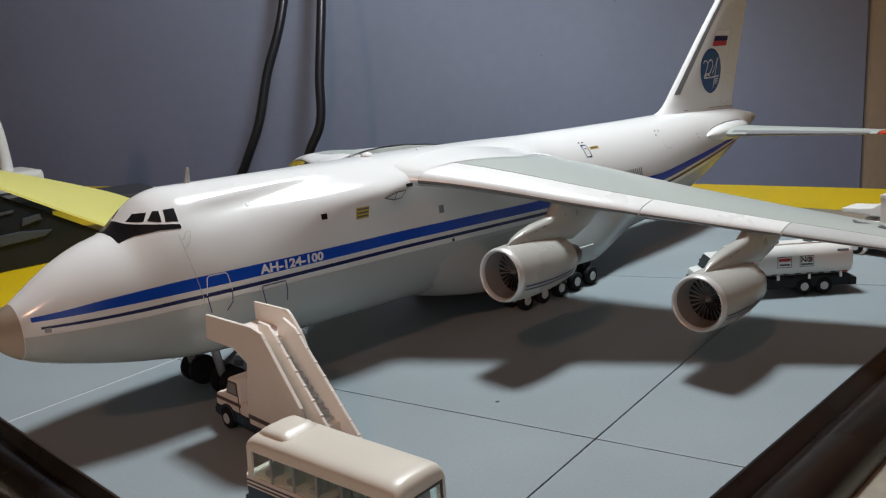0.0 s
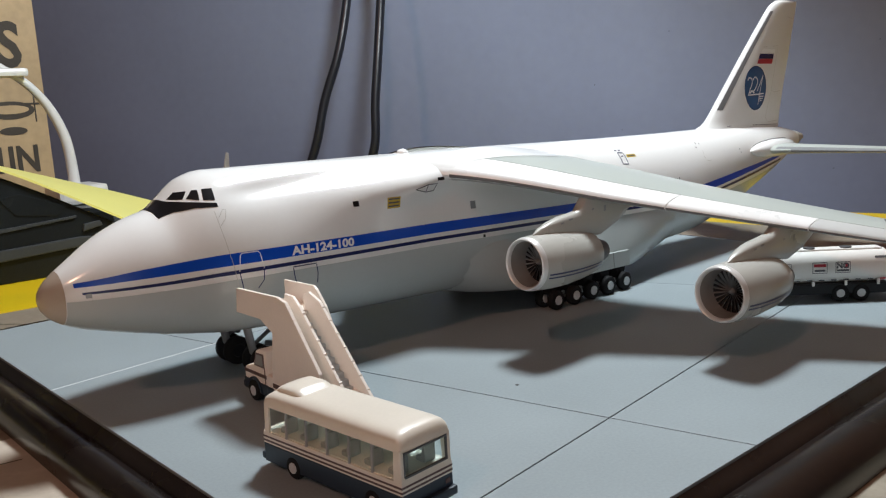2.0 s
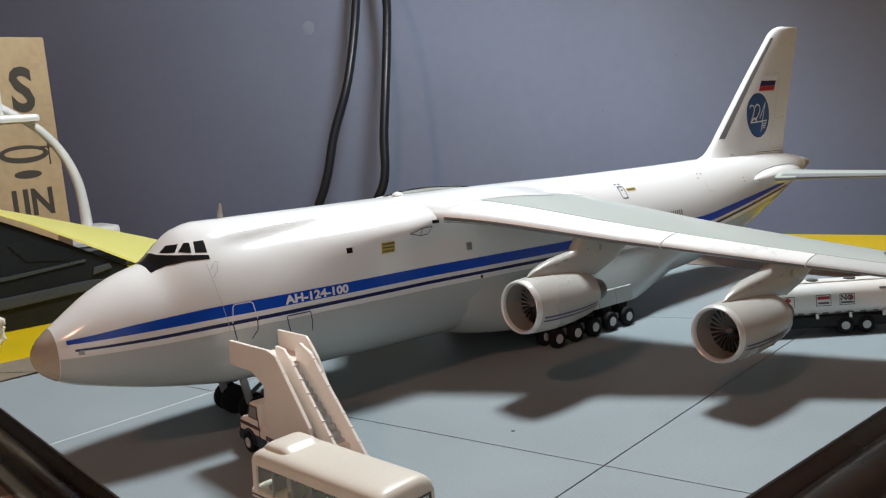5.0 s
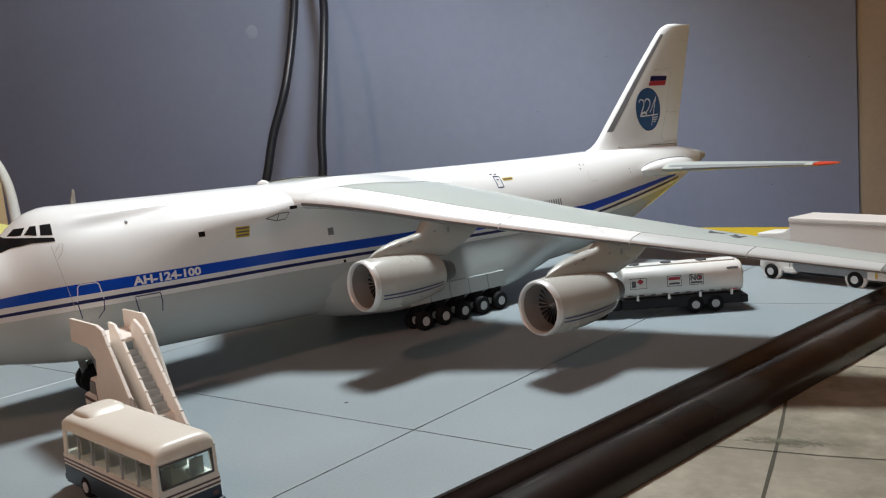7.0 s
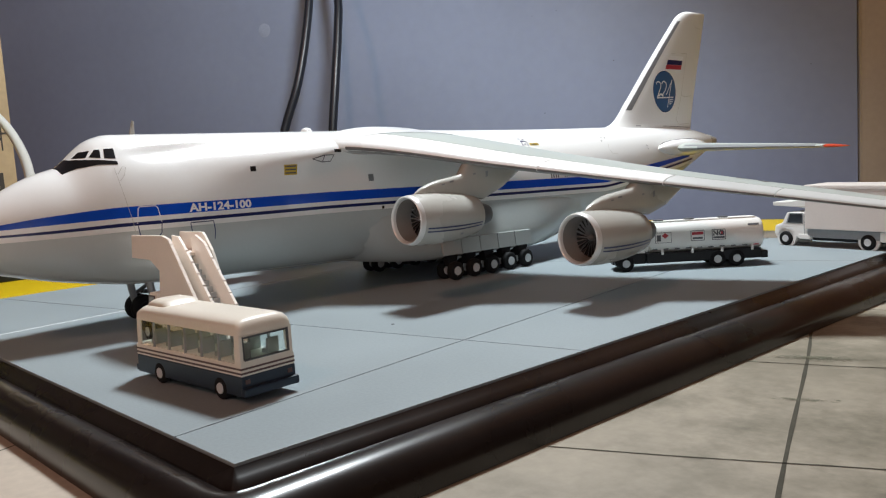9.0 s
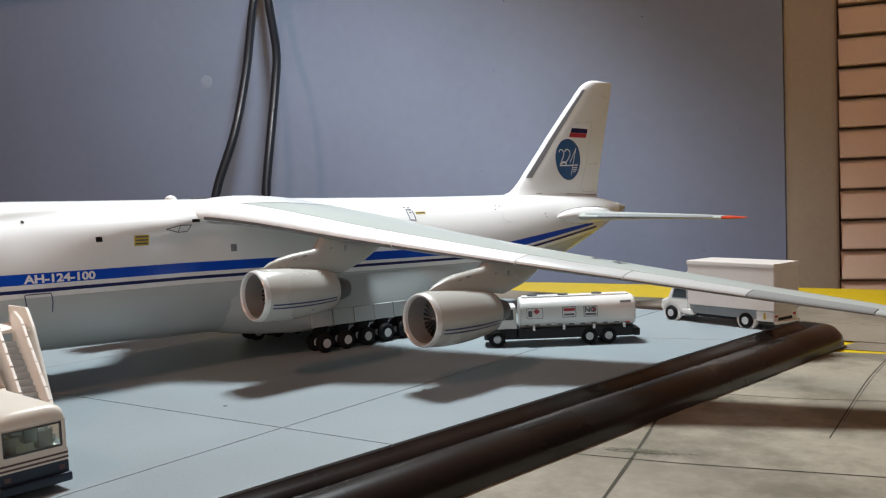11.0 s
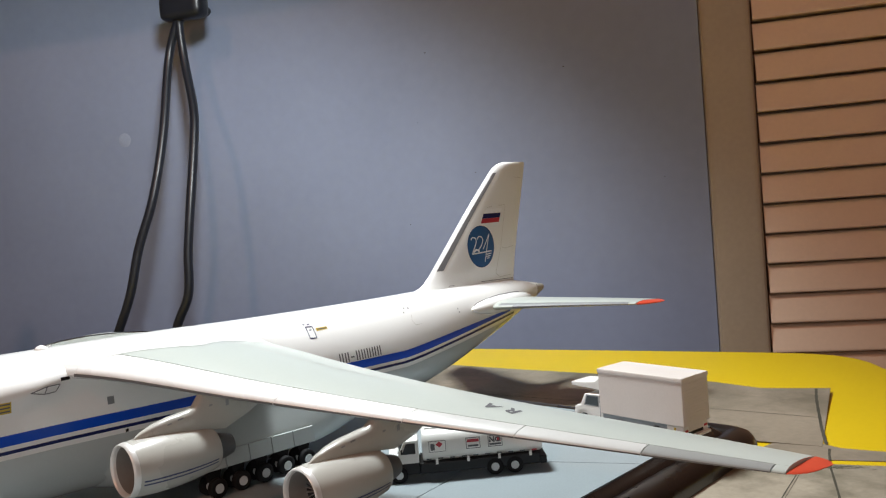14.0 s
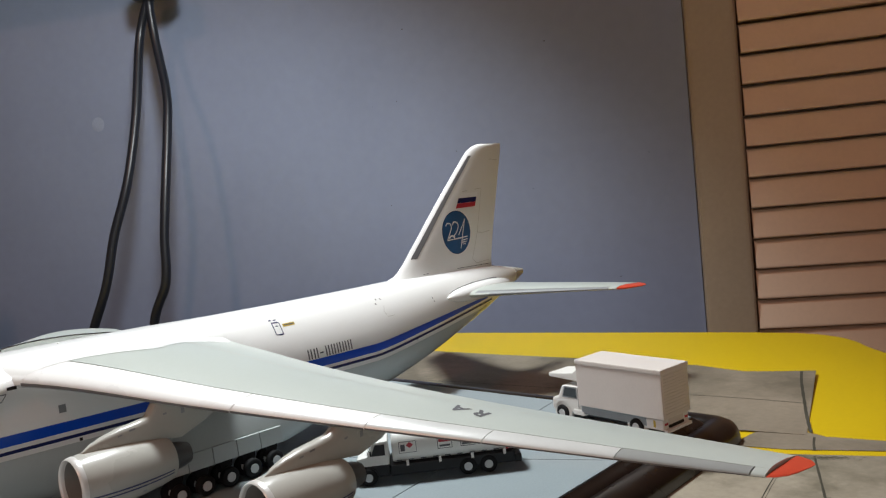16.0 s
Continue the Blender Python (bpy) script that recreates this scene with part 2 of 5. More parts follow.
def turned(profile, axis_from, axis_to, seg=24, caps=True, bm=None):
    """A body of revolution: profile of (along, radius) from axis_from towards axis_to."""
    o, d = Vector(axis_from), (Vector(axis_to) - Vector(axis_from)).normalized()
    u = d.orthogonal().normalized()
    w = d.cross(u)
    rings = [[o + d * a + (u * math.cos(2 * math.pi * k / seg) + w * math.sin(2 * math.pi * k / seg)) * r for k in range(seg)] for a, r in profile]
    return loft(rings, True, caps, bm)


def prism(poly, axis, lo, hi, bevel=0.0, bm=None):
    """A flat outline of (a, b) pairs drawn out along an axis; x: (y, z), y: (x, z), z: (x, y)."""
    def at(a, c, h):
        return {"x": (h, a, c), "y": (a, h, c), "z": (a, c, h)}[axis]
    b = bmesh.new()
    lowv = [b.verts.new(at(a, c, lo)) for a, c in poly]
    highv = [b.verts.new(at(a, c, hi)) for a, c in poly]
    b.faces.new(lowv[::-1])
    b.faces.new(highv)
    for i in range(len(poly)):
        j = (i + 1) % len(poly)
        b.faces.new([lowv[i], lowv[j], highv[j], highv[i]])
    bmesh.ops.recalc_face_normals(b, faces=b.faces)
    if bevel:
        bmesh.ops.bevel(b, geom=list(b.edges), offset=bevel, segments=2, affect="EDGES", profile=0.6)
    return join(bm, b)


def tube(points, radius, seg=10, bm=None):
    pts = [Vector(p) for p in points]
    rings = []
    up = Vector((0.3, 0.2, 0.93))
    for i, p in enumerate(pts):
        d = (pts[min(i + 1, len(pts) - 1)] - pts[max(i - 1, 0)]).normalized()
        u = d.cross(up)
        u = (u if u.length > 1e-4 else d.orthogonal()).normalized()
        w = d.cross(u)
        r = radius[i] if isinstance(radius, (list, tuple)) else radius
        rings.append([p + (u * math.cos(2 * math.pi * k / seg) + w * math.sin(2 * math.pi * k / seg)) * r for k in range(seg)])
    return loft(rings, True, True, bm)


def spline(points, steps=8):
    pts = [Vector(p) for p in points]
    out = []
    for i in range(len(pts) - 1):
        p0, p1, p2, p3 = pts[max(i - 1, 0)], pts[i], pts[i + 1], pts[min(i + 2, len(pts) - 1)]
        for k in range(steps):
            t = k / steps
            out.append(0.5 * ((2 * p1) + (p2 - p0) * t + (2 * p0 - 5 * p1 + 4 * p2 - p3) * t * t + (3 * p1 - p0 - 3 * p2 + p3) * t ** 3))
    return out + [pts[-1]]


def lerp_table(table, x):
    """Smooth (monotone cubic) interpolation in rows of (x, values...)."""
    if x <= table[0][0]:
        return list(table[0][1:])
    for i in range(len(table) - 1):
        a, b = table[i], table[i + 1]
        if x <= b[0]:
            h = b[0] - a[0]
            t = (x - a[0]) / h
            res = []
            for k in range(1, len(a)):
                s = (b[k] - a[k]) / h
                def slope(j):
                    if j <= 0 or j >= len(table) - 1:
                        return s
                    l, m, r = table[j - 1], table[j], table[j + 1]
                    s1, s2 = (m[k] - l[k]) / (m[0] - l[0]), (r[k] - m[k]) / (r[0] - m[0])
                    return 0 if s1 * s2 <= 0 else 2 * s1 * s2 / (s1 + s2)
                m0, m1 = slope(i), slope(i + 1)
                t2, t3 = t * t, t ** 3
                res.append((2 * t3 - 3 * t2 + 1) * a[k] + (t3 - 2 * t2 + t) * h * m0 + (-2 * t3 + 3 * t2) * b[k] + (t3 - t2) * h * m1)
            return res
    return list(table[-1][1:])


def text_flat(body, size, bold=0.0):
    """The built-in font's letters as flat vertices and faces, 1 high unit = size."""
    cu = bpy.data.curves.new("lettering", "FONT")
    cu.body, cu.size, cu.resolution_u, cu.offset = body, size, 3, bold * size
    ob = new("lettering", cu)
    bpy.context.view_layer.update()
    me = bpy.data.meshes.new_from_object(ob.evaluated_get(bpy.context.evaluated_depsgraph_get()))
    vs, fs = [v.co.copy() for v in me.vertices], [list(p.vertices) for p in me.polygons]
    bpy.data.objects.remove(ob)
    bpy.data.curves.remove(cu)
    bpy.data.meshes.remove(me)
    return vs, fs


def flat_text(body, size, place, bm=None, stretch=1.0, bold=0.0):
    """Letters laid by place(u, v) -> point."""
    vs, fs = text_flat(body, size, bold)
    b = bmesh.new()
    made = [b.verts.new(place(v.x * stretch, v.y)) for v in vs]
    for f in fs:
        try:
            b.faces.new([made[i] for i in f])
        except ValueError:
            pass
    return join(bm, b)


# ---- the room ----
WALL_A = radians(118)
U = Vector((math.cos(WALL_A), math.sin(WALL_A), 0))
NRM = Vector((-math.sin(WALL_A), math.cos(WALL_A), 0))  # from the wall into the room
W0 = Vector((383, 493, 0))
WALL_M = Matrix(((U.x, NRM.x, 0, W0.x * MM), (U.y, NRM.y, 0, W0.y * MM), (0, 0, 1, 0), (0, 0, 0, 1)))
# in the wall's frame: x along it (minus towards the shutter), y out into the room, z up


def on_wall(ob):
    ob.matrix_world = WALL_M
    return ob


w = new("wall_north", to_mesh("wall_north", box(-505, -120, -760, 1900, 0, 1900), WALLM))
tagged(on_wall(w), "blue-grey painted wall with small scuffs behind the desk", "wall", kind="structure")
w = new("wall_north_far", to_mesh("wall_north_far", box(-2600, -120, -760, -1300, 0, 1900), WALLM))
tagged(on_wall(w), "blue-grey painted wall beyond the shutter", "wall", kind="structure")
w = new("wall_north_top", to_mesh("wall_north_top", box(-1300, -120, 1300, -505, 0, 1900), WALLM))
tagged(on_wall(w), "blue-grey painted wall above the shutter", "wall", kind="structure")
for nm, b in (("wall_south", box(-2600, 3500, -760, 1900, 3600, 1900)), ("wall_west", box(1900, -120, -760, 2000, 3600, 1900)), ("wall_east", box(-2700, -120, -760, -2600, 3600, 1900))):
    w = new(nm, to_mesh(nm, b, PLASTER))
    tagged(on_wall(w), "plain pale plaster wall of the room", "wall", kind="structure")
w = new("ceiling", to_mesh("ceiling", box(-2700, -120, 1900, 2000, 3600, 1990), PLASTER))
tagged(on_wall(w), "plain pale plaster ceiling", "ceiling", kind="structure")
w = new("floor", to_mesh("floor", box(-2700, -120, -850, 2000, 3600, -760), FLOORM))
tagged(on_wall(w), "brown wooden floor", "floor", kind="structure")

# shutter: a cream stile and closely set louvres
shutter = thing("louvred_shutter", "closed warm-white louvred shutter with a cream side stile", "shutter", WALL_M)
part("stile", box(-541.5, -30, -740, -505.5, 9, 1290, 4.0, seg=3), CREAM, shutter, "worn cream-painted stile")
part("stile", box(-1290, -30, -740, -1250, 6, 1290, 1.2), CREAM, shutter, "worn cream-painted stile")
part("backing", box(-1250, -34, -740, -541.5, -26, 1290), SLATM, shutter)
PITCH = 22.45
slat_b = prism([(-21, -3.0), (-19.5, -9.0), (4.2, -9.8), (4.9, -9.5), (5.15, -8.8), (5.0, -7.4), (-1, 10.5), (-3, 11.2)], "x", -1248, -543, 0.5)
slat_mesh = to_mesh("slat", slat_b, SLATM)
for i in range(-32, 57):
    s = new("slat", slat_mesh)
    s.parent = shutter
    s.matrix_basis = Matrix.Translation((random.uniform(-0.0005, 0.0005), 0, (156.1 + 10 - 2.4 + i * PITCH) * MM))

# cables that hang from a clip on the wall
clip = thing("cable_clip", "black plastic cable clip fixed to the wall", "cable clip", WALL_M)
part("body", box(-116, 28, 254, -76, 46, 276, 7, seg=3), CABLE, clip, smooth=True)
part("stalk", tube([(-96, 0, 268), (-96, 30, 268)], 4, 12), CABLE, clip, smooth=True)
for pts in (((-98.2, 37, 270), (-94, 37, 258), (-86.5, 37, 249), (-78.1, 39.1, 222.1), (-81.1, 61.7, 160.8), (-78, 80, 108), (-66.4, 89.2, 68), (-57.8, 94.9, 30.8), (-40.3, 95, -4.3), (0, 92, -80), (20, 92, -300), (20, 100, -740)),
            ((-96.1, 37, 270), (-93, 38, 258), (-90.2, 37, 250), (-93.2, 39.3, 219.9), (-107.2, 55.4, 176.3), (-110.9, 66.6, 146.7), (-112.4, 80.7, 105), (-111.3, 90.1, 64), (-110.5, 95, 28.9), (-94.9, 95, -5.2), (-80, 92, -90), (-60, 92, -300), (-60, 100, -740))):
    c = new("cable", to_mesh("cable", tube(spline(pts, 6), 3.6, 12), CABLE, True))
    tagged(on_wall(c), "black rubber cable hanging down the wall", "cable", group="cables on the wall")

# out of view; added to block the room lamp from the wall's top
s = new("shade_shelf", to_mesh("shade_shelf", box(-480, 0, 338, 900, 120, 354, 1.5), CREAM))
tagged(on_wall(s), "unseen shelf above the desk, set to shade the upper wall", "shelf")

# filled screw hole and scuffs
c = new("wall_plug", to_mesh("wall_plug", turned([(0, 6.5), (0.22, 5.0), (0.3, 3.0), (0.28, 0.6)], (0, 0, 165), (0, 4, 165), 14), FILLER, True))
tagged(on_wall(c), "small filled screw hole in the wall", "wall plug")
rs = random.Random(5)
for i in range(13):
    u0, z0 = -250 - rs.random() * 245, -10 + rs.random() * 260
    r = rs.uniform(0.35, 0.8)
    b = turned([(0, r), (0.2, r * 0.55), (0.25, 0.05)], (u0, 0, z0), (u0, 1, z0), 7)
    for v in b.verts:
        v.co.x, v.co.z = u0 + (v.co.x - u0) * rs.uniform(0.4, 1.5), z0 + (v.co.z - z0) * rs.uniform(0.3, 1.0)
    c = new("wall_scuff", to_mesh("wall_scuff", b, SCUFF))
    tagged(on_wall(c), "tiny dark chip in the wall paint", "scuff", group="chips in the wall paint")

# ---- desk, papers, plinth ----
TOP = -9.6
desk = thing("desk", "yellow laminate desk with a rounded corner", "desk")


def arc(cx, cy, r, a0, a1, n=10):
    return [(cx + r * math.cos(radians(a0 + (a1 - a0) * k / n)), cy + r * math.sin(radians(a0 + (a1 - a0) * k / n))) for k in range(n + 1)]


outline = [(-500, -520), (470, -620), (428, -210), (423.5, -150), (428, -135), (437.5, -125), (447, -117), (454, -108), (458, -98), (459, -84), (453, -55), (446, -28), (412, 104), (312, 330), (256, 413), (222, 498), (205, 560), (-500, 560)]
part("tabletop", prism(outline, "z", TOP - 22, TOP, 1.5), YELLOW, desk)
for x, y in ((-440, -460), (340, -520), (250, 380), (-440, 500)):
    part("leg", box(x - 25, y - 25, -760, x + 25, y + 25, TOP - 22, 3), YELLOW, desk)


def sheet(name, poly, z, label, curl=None, mat=PAPER):
    """A thin printed sheet; curl(x, y) lifts it."""
    b = bmesh.new()
    f = b.faces.new([b.verts.new((x, y, z)) for x, y in poly])
    bmesh.ops.triangulate(b, faces=[f])
    for k in range(5):
        bmesh.ops.subdivide_edges(b, edges=[e for e in b.edges if e.calc_length() > 14], cuts=1)
        bmesh.ops.triangulate(b, faces=b.faces)
    g = bmesh.ops.extrude_face_region(b, geom=list(b.faces))
    for v in g["geom"]:
        if isinstance(v, bmesh.types.BMVert):
            v.co.z += 0.15
    for v in b.verts:
        v.co.z += curl(v.co.x, v.co.y) if curl else 0
    ob = part(name, b, mat)
    return tagged(ob, label, "paper sheet")


def curl_far(x, y):
    d = max(0.0, (x - 318) / 75) * max(0.0, min(1.0, (-20 - y) / 100))
    return 2.2 * d * d + (0.35 * math.sin(x * 0.045) * math.sin(y * 0.05) + 0.35 if x > 290 else 0)


paper_far = sheet("paper_sheet", [(379.5, -122), (373, -94), (377, -70), (370, 20), (350, 168), (-60, 172), (-60, -110), (296, -112), (303.5, -146)], TOP + 0.15, "curling paper sheet printed with concrete slabs", curl_far)
paper_strip = sheet("paper_sheet", [(284, -128), (287.5, -145), (291.8, -156), (299.8, -175), (318, -215), (326, -215), (308.4, -173), (304.5, -152), (306.9, -144), (300, -130)], TOP + 0.12, "narrow blank edge of a paper sheet under another")
paper_near = sheet("paper_sheet", [(276, -131), (282.5, -147.5), (295, -179), (330, -264), (395, -420), (24, -440), (22, -115)], TOP + 0.45, "flat paper sheet printed with pale concrete slabs", mat=PAPERPALE)
# added sheet; its pale colour carries the stronger light on this side
paper_left = sheet("paper_sheet", [(20, -118), (20, -440), (-160, -440), (-165, 24), (3, 21), (6, -112)], TOP + 0.45, "flat slab-printed paper sheet, coloured paler for brighter light", mat=PAPERLIT)


def ink(name, pts, width, z, parent, mat=PAPERLINE, lift=None):
    """A printed line along pts (x, y) on a sheet."""
    b = bmesh.new()
    run = spline([(x, y, 0) for x, y in pts], 10)
    last = None
    for i, p in enumerate(run):
        d = (run[min(i + 1, len(run) - 1)] - run[max(i - 1, 0)]).normalized()
        s = Vector((-d.y, d.x, 0)) * width / 2 * (1 + 0.15 * math.sin(i * 1.7))
        pair = []
        for q in (p + s, p - s):
            pair.append(b.verts.new((q.x, q.y, z + (lift(q.x, q.y) if lift else 0))))
        if last:
            b.faces.new([last[0], last[1], pair[1], pair[0]])
        last = pair
    return part(name, b, mat, parent)


ZN, ZF = TOP + 0.68, TOP + 0.42
for pts, wd in ((((284, -155.5), (248.4, -171.6), (199.8, -192.8), (100, -236)), 0.7), (((281.5, -148.0), (269, -150.4), (239, -156.5), (194.7, -167.6), (177, -172)), 0.35), (((281, -148.9), (268, -151.4), (238, -157.6), (193, -168.7)), 0.14),
                (((178, -128), (143, -144), (63, -178), (-10, -212)), 0.75), (((199.7, -127.7), (206, -147), (214.4, -162.7), (222.4, -177.6), (231, -195.4), (270, -270)), 0.35), (((62, -136.7), (71.5, -155.9), (80.5, -172.7), (86, -183), (120, -250)), 0.4),
                (((132, -135), (137.5, -148.4), (142.8, -160.5), (165, -205)), 0.4), (((-10, 60), (-14, 10), (-20, -60)), 0.45), (((-90, 18), (-40, 10), (-6, 5)), 0.45), (((-60, -78), (-8, -57.2), (-2, -54.8)), 0.4)):
    home = paper_left if pts[0][0] < 0 else paper_near if pts[0][1] < -100 else paper_far
    ink("printed_line", pts, wd, ZF if home is paper_far else ZN, home)
for pts, wd in ((((377, -117), (362, -122.6), (336, -133.4), (322, -139.3), (306, -146.5)), 1.1), (((330, -80), (334, -108), (337, -134)), 0.3), (((330, -80), (322, -30), (304, 60)), 0.3), (((20, 158), (36, 138), (44, 120)), 0.45)):
    ink("printed_line", pts, wd, ZF, paper_far, lift=curl_far)
ink("printed_line", ((302, -149), (296, -151), (290, -153.4)), 0.8, TOP + 0.36, paper_strip)
rs = random.Random(8)
for cx, cy, n, sx, sy in ((143, -146, 420, 2.0, 4.5), (283, -157, 320, 2.0, 5.0), (244, -168, 170, 6.0, 5.0), (112, -158, 60, 1.0, 3.0)):
    b = bmesh.new()
    for i in range(n):
        along, over, r = rs.gauss(0, sy), rs.gauss(0, sx * 0.5), rs.uniform(0.05, 0.2)
        ring = []
        for a in (0.2, 1.3, 2.5, 3.5, 4.6, 5.6):  # flakes drawn out along the printed joint
            k, w_ = along + 3.2 * r * rs.uniform(0.6, 1.3) * math.cos(a), over + 0.8 * r * rs.uniform(0.6, 1.3) * math.sin(a)
            ring.append(b.verts.new((cx + 0.43 * k + 0.9 * w_, cy - 0.9 * k + 0.43 * w_, ZN + 0.02 + i * 0.0003)))
        b.faces.new(ring)
    part("printed_stain", b, PAPERSTAIN, paper_near, "speckled green-grey printed stain")

# plinth: a raised apron board in a moulded dark frame
A0 = radians(1.3)
BASE_M = pose(0.0098, -0.1232, 0, 0, 0, 1.3)
BW, BD = 271.0, 224.0
plinth = thing("display_plinth", "dark lacquered wooden display plinth with a moulded edge", "plinth", BASE_M)
moulding = [(0.15, -0.4), (0.5, -0.75), (1.6, -1.5), (2.9, -2.25), (3.3, -2.9)] + arc(7.6, -7.7, 6.2, 128, 0, 14) + [(14.0, -8.9), (0.15, -8.9)]


def corner_rings(profile, cx, cy, a0, n=6):
    """The moulding's section swept round one corner, a little squarer than an arc."""
    rings = []
    for k in range(n + 1):
        a = radians(a0 + 90 * k / n)
        c, s = math.cos(a), math.sin(a)
        q = (abs(c) ** 3.2 + abs(s) ** 3.2) ** (-1 / 3.2)
        rings.append([(cx + c * q * o * (0.77 if c < 0 else 1), cy + s * q * o, z) for o, z in profile])
    return rings


sweep = [corner_rings(moulding, cx, cy, a0) for cx, cy, a0 in ((0, 0, 180), (BW, 0, 270), (BW, BD, 0), (0, BD, 90))]
for k in range(4):
    e = part("moulding", loft(sweep[k][3:] + sweep[(k + 1) % 4][:4], True, True), FRAME, plinth)
    for f in e.data.polygons:
        f.use_smooth = len(f.vertices) == 4 and f.normal.z > 0.02
    e.data.set_sharp_from_angle(angle=radians(32))
part("core", box(0.2, 0.2, -8.9, BW - 0.2, BD - 0.2, -0.9), JOINT, plinth)


def cut(poly, p, d):
    """Both halves of a convex outline, cut along the line through p towards d."""
    n = (-d[1], d[0])
    side = [(q[0] - p[0]) * n[0] + (q[1] - p[1]) * n[1] for q in poly]
    halves = ([], [])
    for i, q in enumerate(poly):
        r, s, t = poly[(i + 1) % len(poly)], side[i], side[(i + 1) % len(poly)]
        if s >= 0:
            halves[0].append(q)
        if s <= 0:
            halves[1].append(q)
        if s * t < 0:
            k = s / (s - t)
            c = (q[0] + (r[0] - q[0]) * k, q[1] + (r[1] - q[1]) * k)
            halves[0].append(c)
            halves[1].append(c)
    return [h for h in halves if len(h) > 2]


slabs = [[(0, 0), (BW, 0), (BW, BD), (0, BD)]]
inv = BASE_M.inverted()


def to_base(x, y):
    v = inv @ Vector((x * MM, y * MM, 0))
    return v.x / MM, v.y / MM


for (xa, ya), (xb, yb) in (((10, -103.6), (196, -75)), ((70.8, -39), (91.5, -122)), ((4.7, 22.5), (55, 29.0)), ((220.7, -89.7), (235.5, -122.3))):
    p, q = to_base(xa, ya), to_base(xb, yb)
    slabs = [h for s in slabs for h in cut(s, p, (q[0] - p[0], q[1] - p[1]))]
for s in slabs:
    cx, cy = sum(q[0] for q in s) / len(s), sum(q[1] for q in s) / len(s)
    b = bmesh.new()
    small = []
    m = len(s)
    for i in range(m):  # draw each side in by half a joint
        a, o, c = Vector((*s[i - 1], 0)), Vector((*s[i], 0)), Vector((*s[(i + 1) % m], 0))
        d1, d2 = (o - a).normalized(), (c - o).normalized()
        n1, n2 = Vector((-d1.y, d1.x, 0)), Vector((-d2.y, d2.x, 0))
        k = (n1 + n2) / max(0.3, 1 + n1.dot(n2))
        small.append(o + k * (0.17 if (Vector((cx, cy, 0)) - o).dot(k) > 0 else -0.17))
    part("slab", prism([(v.x, v.y) for v in small], "z", -0.95, 0.0, 0.12), APRON, plinth, "matt blue-grey apron slab")

# pale rib stands in for light caught on the joint's edge
lip = [to_base(6.5 + 48 * k / 6, 22.45 + 6.2 * k / 6) for k in range(7)]
part("joint_highlight", tube([(x, y, -0.02) for x, y in lip], 0.15, 6), LIPGLINT, plinth, "painted highlight along an apron joint edge")

c = part("apron_chip", turned([(0, 0.55), (0.12, 0.4), (0.15, 0.05)], (86.1, -63.4, 0), (86.1, -63.4, 1), 7), DKGREY)
tagged(c, "tiny dark crumb lying on the apron", "crumb")

# ---- the model aircraft; x aft from the nose, y to starboard, z up ----
PITCH_UP = 1.0
X0 = 150.0
plane = thing("model_airplane", "white four-engined cargo jet model with a blue side stripe", "model airplane", pose(X0 * MM, 0, 0, 0, PITCH_UP, 0))


def P(x, y, z):
    return (x - X0, y, z)


# x, bottom, top, half width, height of the widest line
BODY = [(0.0, 24.6, 25.6, 0.5, 25.2), (0.5, 22.9, 27.0, 2.0, 25.1), (2.2, 20.6, 29.2, 4.2, 24.9), (7.5, 17.6, 33.2, 7.9, 25.0), (14.4, 15.6, 37.9, 11.0, 25.4), (21.2, 13.9, 41.0, 13.2, 26.0),
        (27.4, 12.6, 42.9, 14.8, 26.4), (29.7, 12.2, 44.6, 15.3, 26.6), (32.1, 11.8, 46.9, 15.7, 26.8), (35.9, 11.2, 49.7, 16.3, 27.0), (41.0, 10.5, 51.0, 16.9, 27.0),
        (55.0, 9.7, 51.0, 17.6, 27.0), (77.0, 9.3, 50.9, 17.9, 27.0), (126.0, 8.7, 50.8, 17.9, 27.0), (177.0, 8.6, 50.3, 17.9, 27.0), (205.0, 9.2, 50.1, 17.8, 27.5),
        (229.0, 9.9, 50.1, 17.0, 28.6), (245.0, 10.9, 50.2, 15.9, 30.6), (257.0, 13.2, 50.3, 14.7, 32.2), (275.0, 17.9, 50.2, 12.8, 34.8), (295.0, 24.2, 49.7, 10.2, 37.6), (308.0, 28.4, 49.2, 8.4, 39.6), (321.0, 32.9, 48.4, 6.2, 41.2), (334.0, 38.0, 46.2, 3.4, 42.4), (343.5, 41.6, 44.3, 1.0, 43.0)]


def shoulder(x):
    """How far the wing fairing fills the upper flank."""
    a = max(0.0, min(1.0, (x - 54) / 48))
    c = max(0.0, min(1.0, (178 - x) / 30))
    return (a * a * (3 - 2 * a)) * (c * c * (3 - 2 * c))


def groove(x, z):
    """The shallow hollow between the upper deck and the shoulder."""
    a, c = max(0.0, min(1.0, (x - 37) / 14)), max(0.0, min(1.0, (96 - x) / 22))
    k = (z - 46.2 - 0.08 * (x - 57)) / (1.5 if z > 46.2 + 0.08 * (x - 57) else 2.6)
    return 1.25 * a * a * (3 - 2 * a) * c * c * (3 - 2 * c) * math.exp(-k * k)


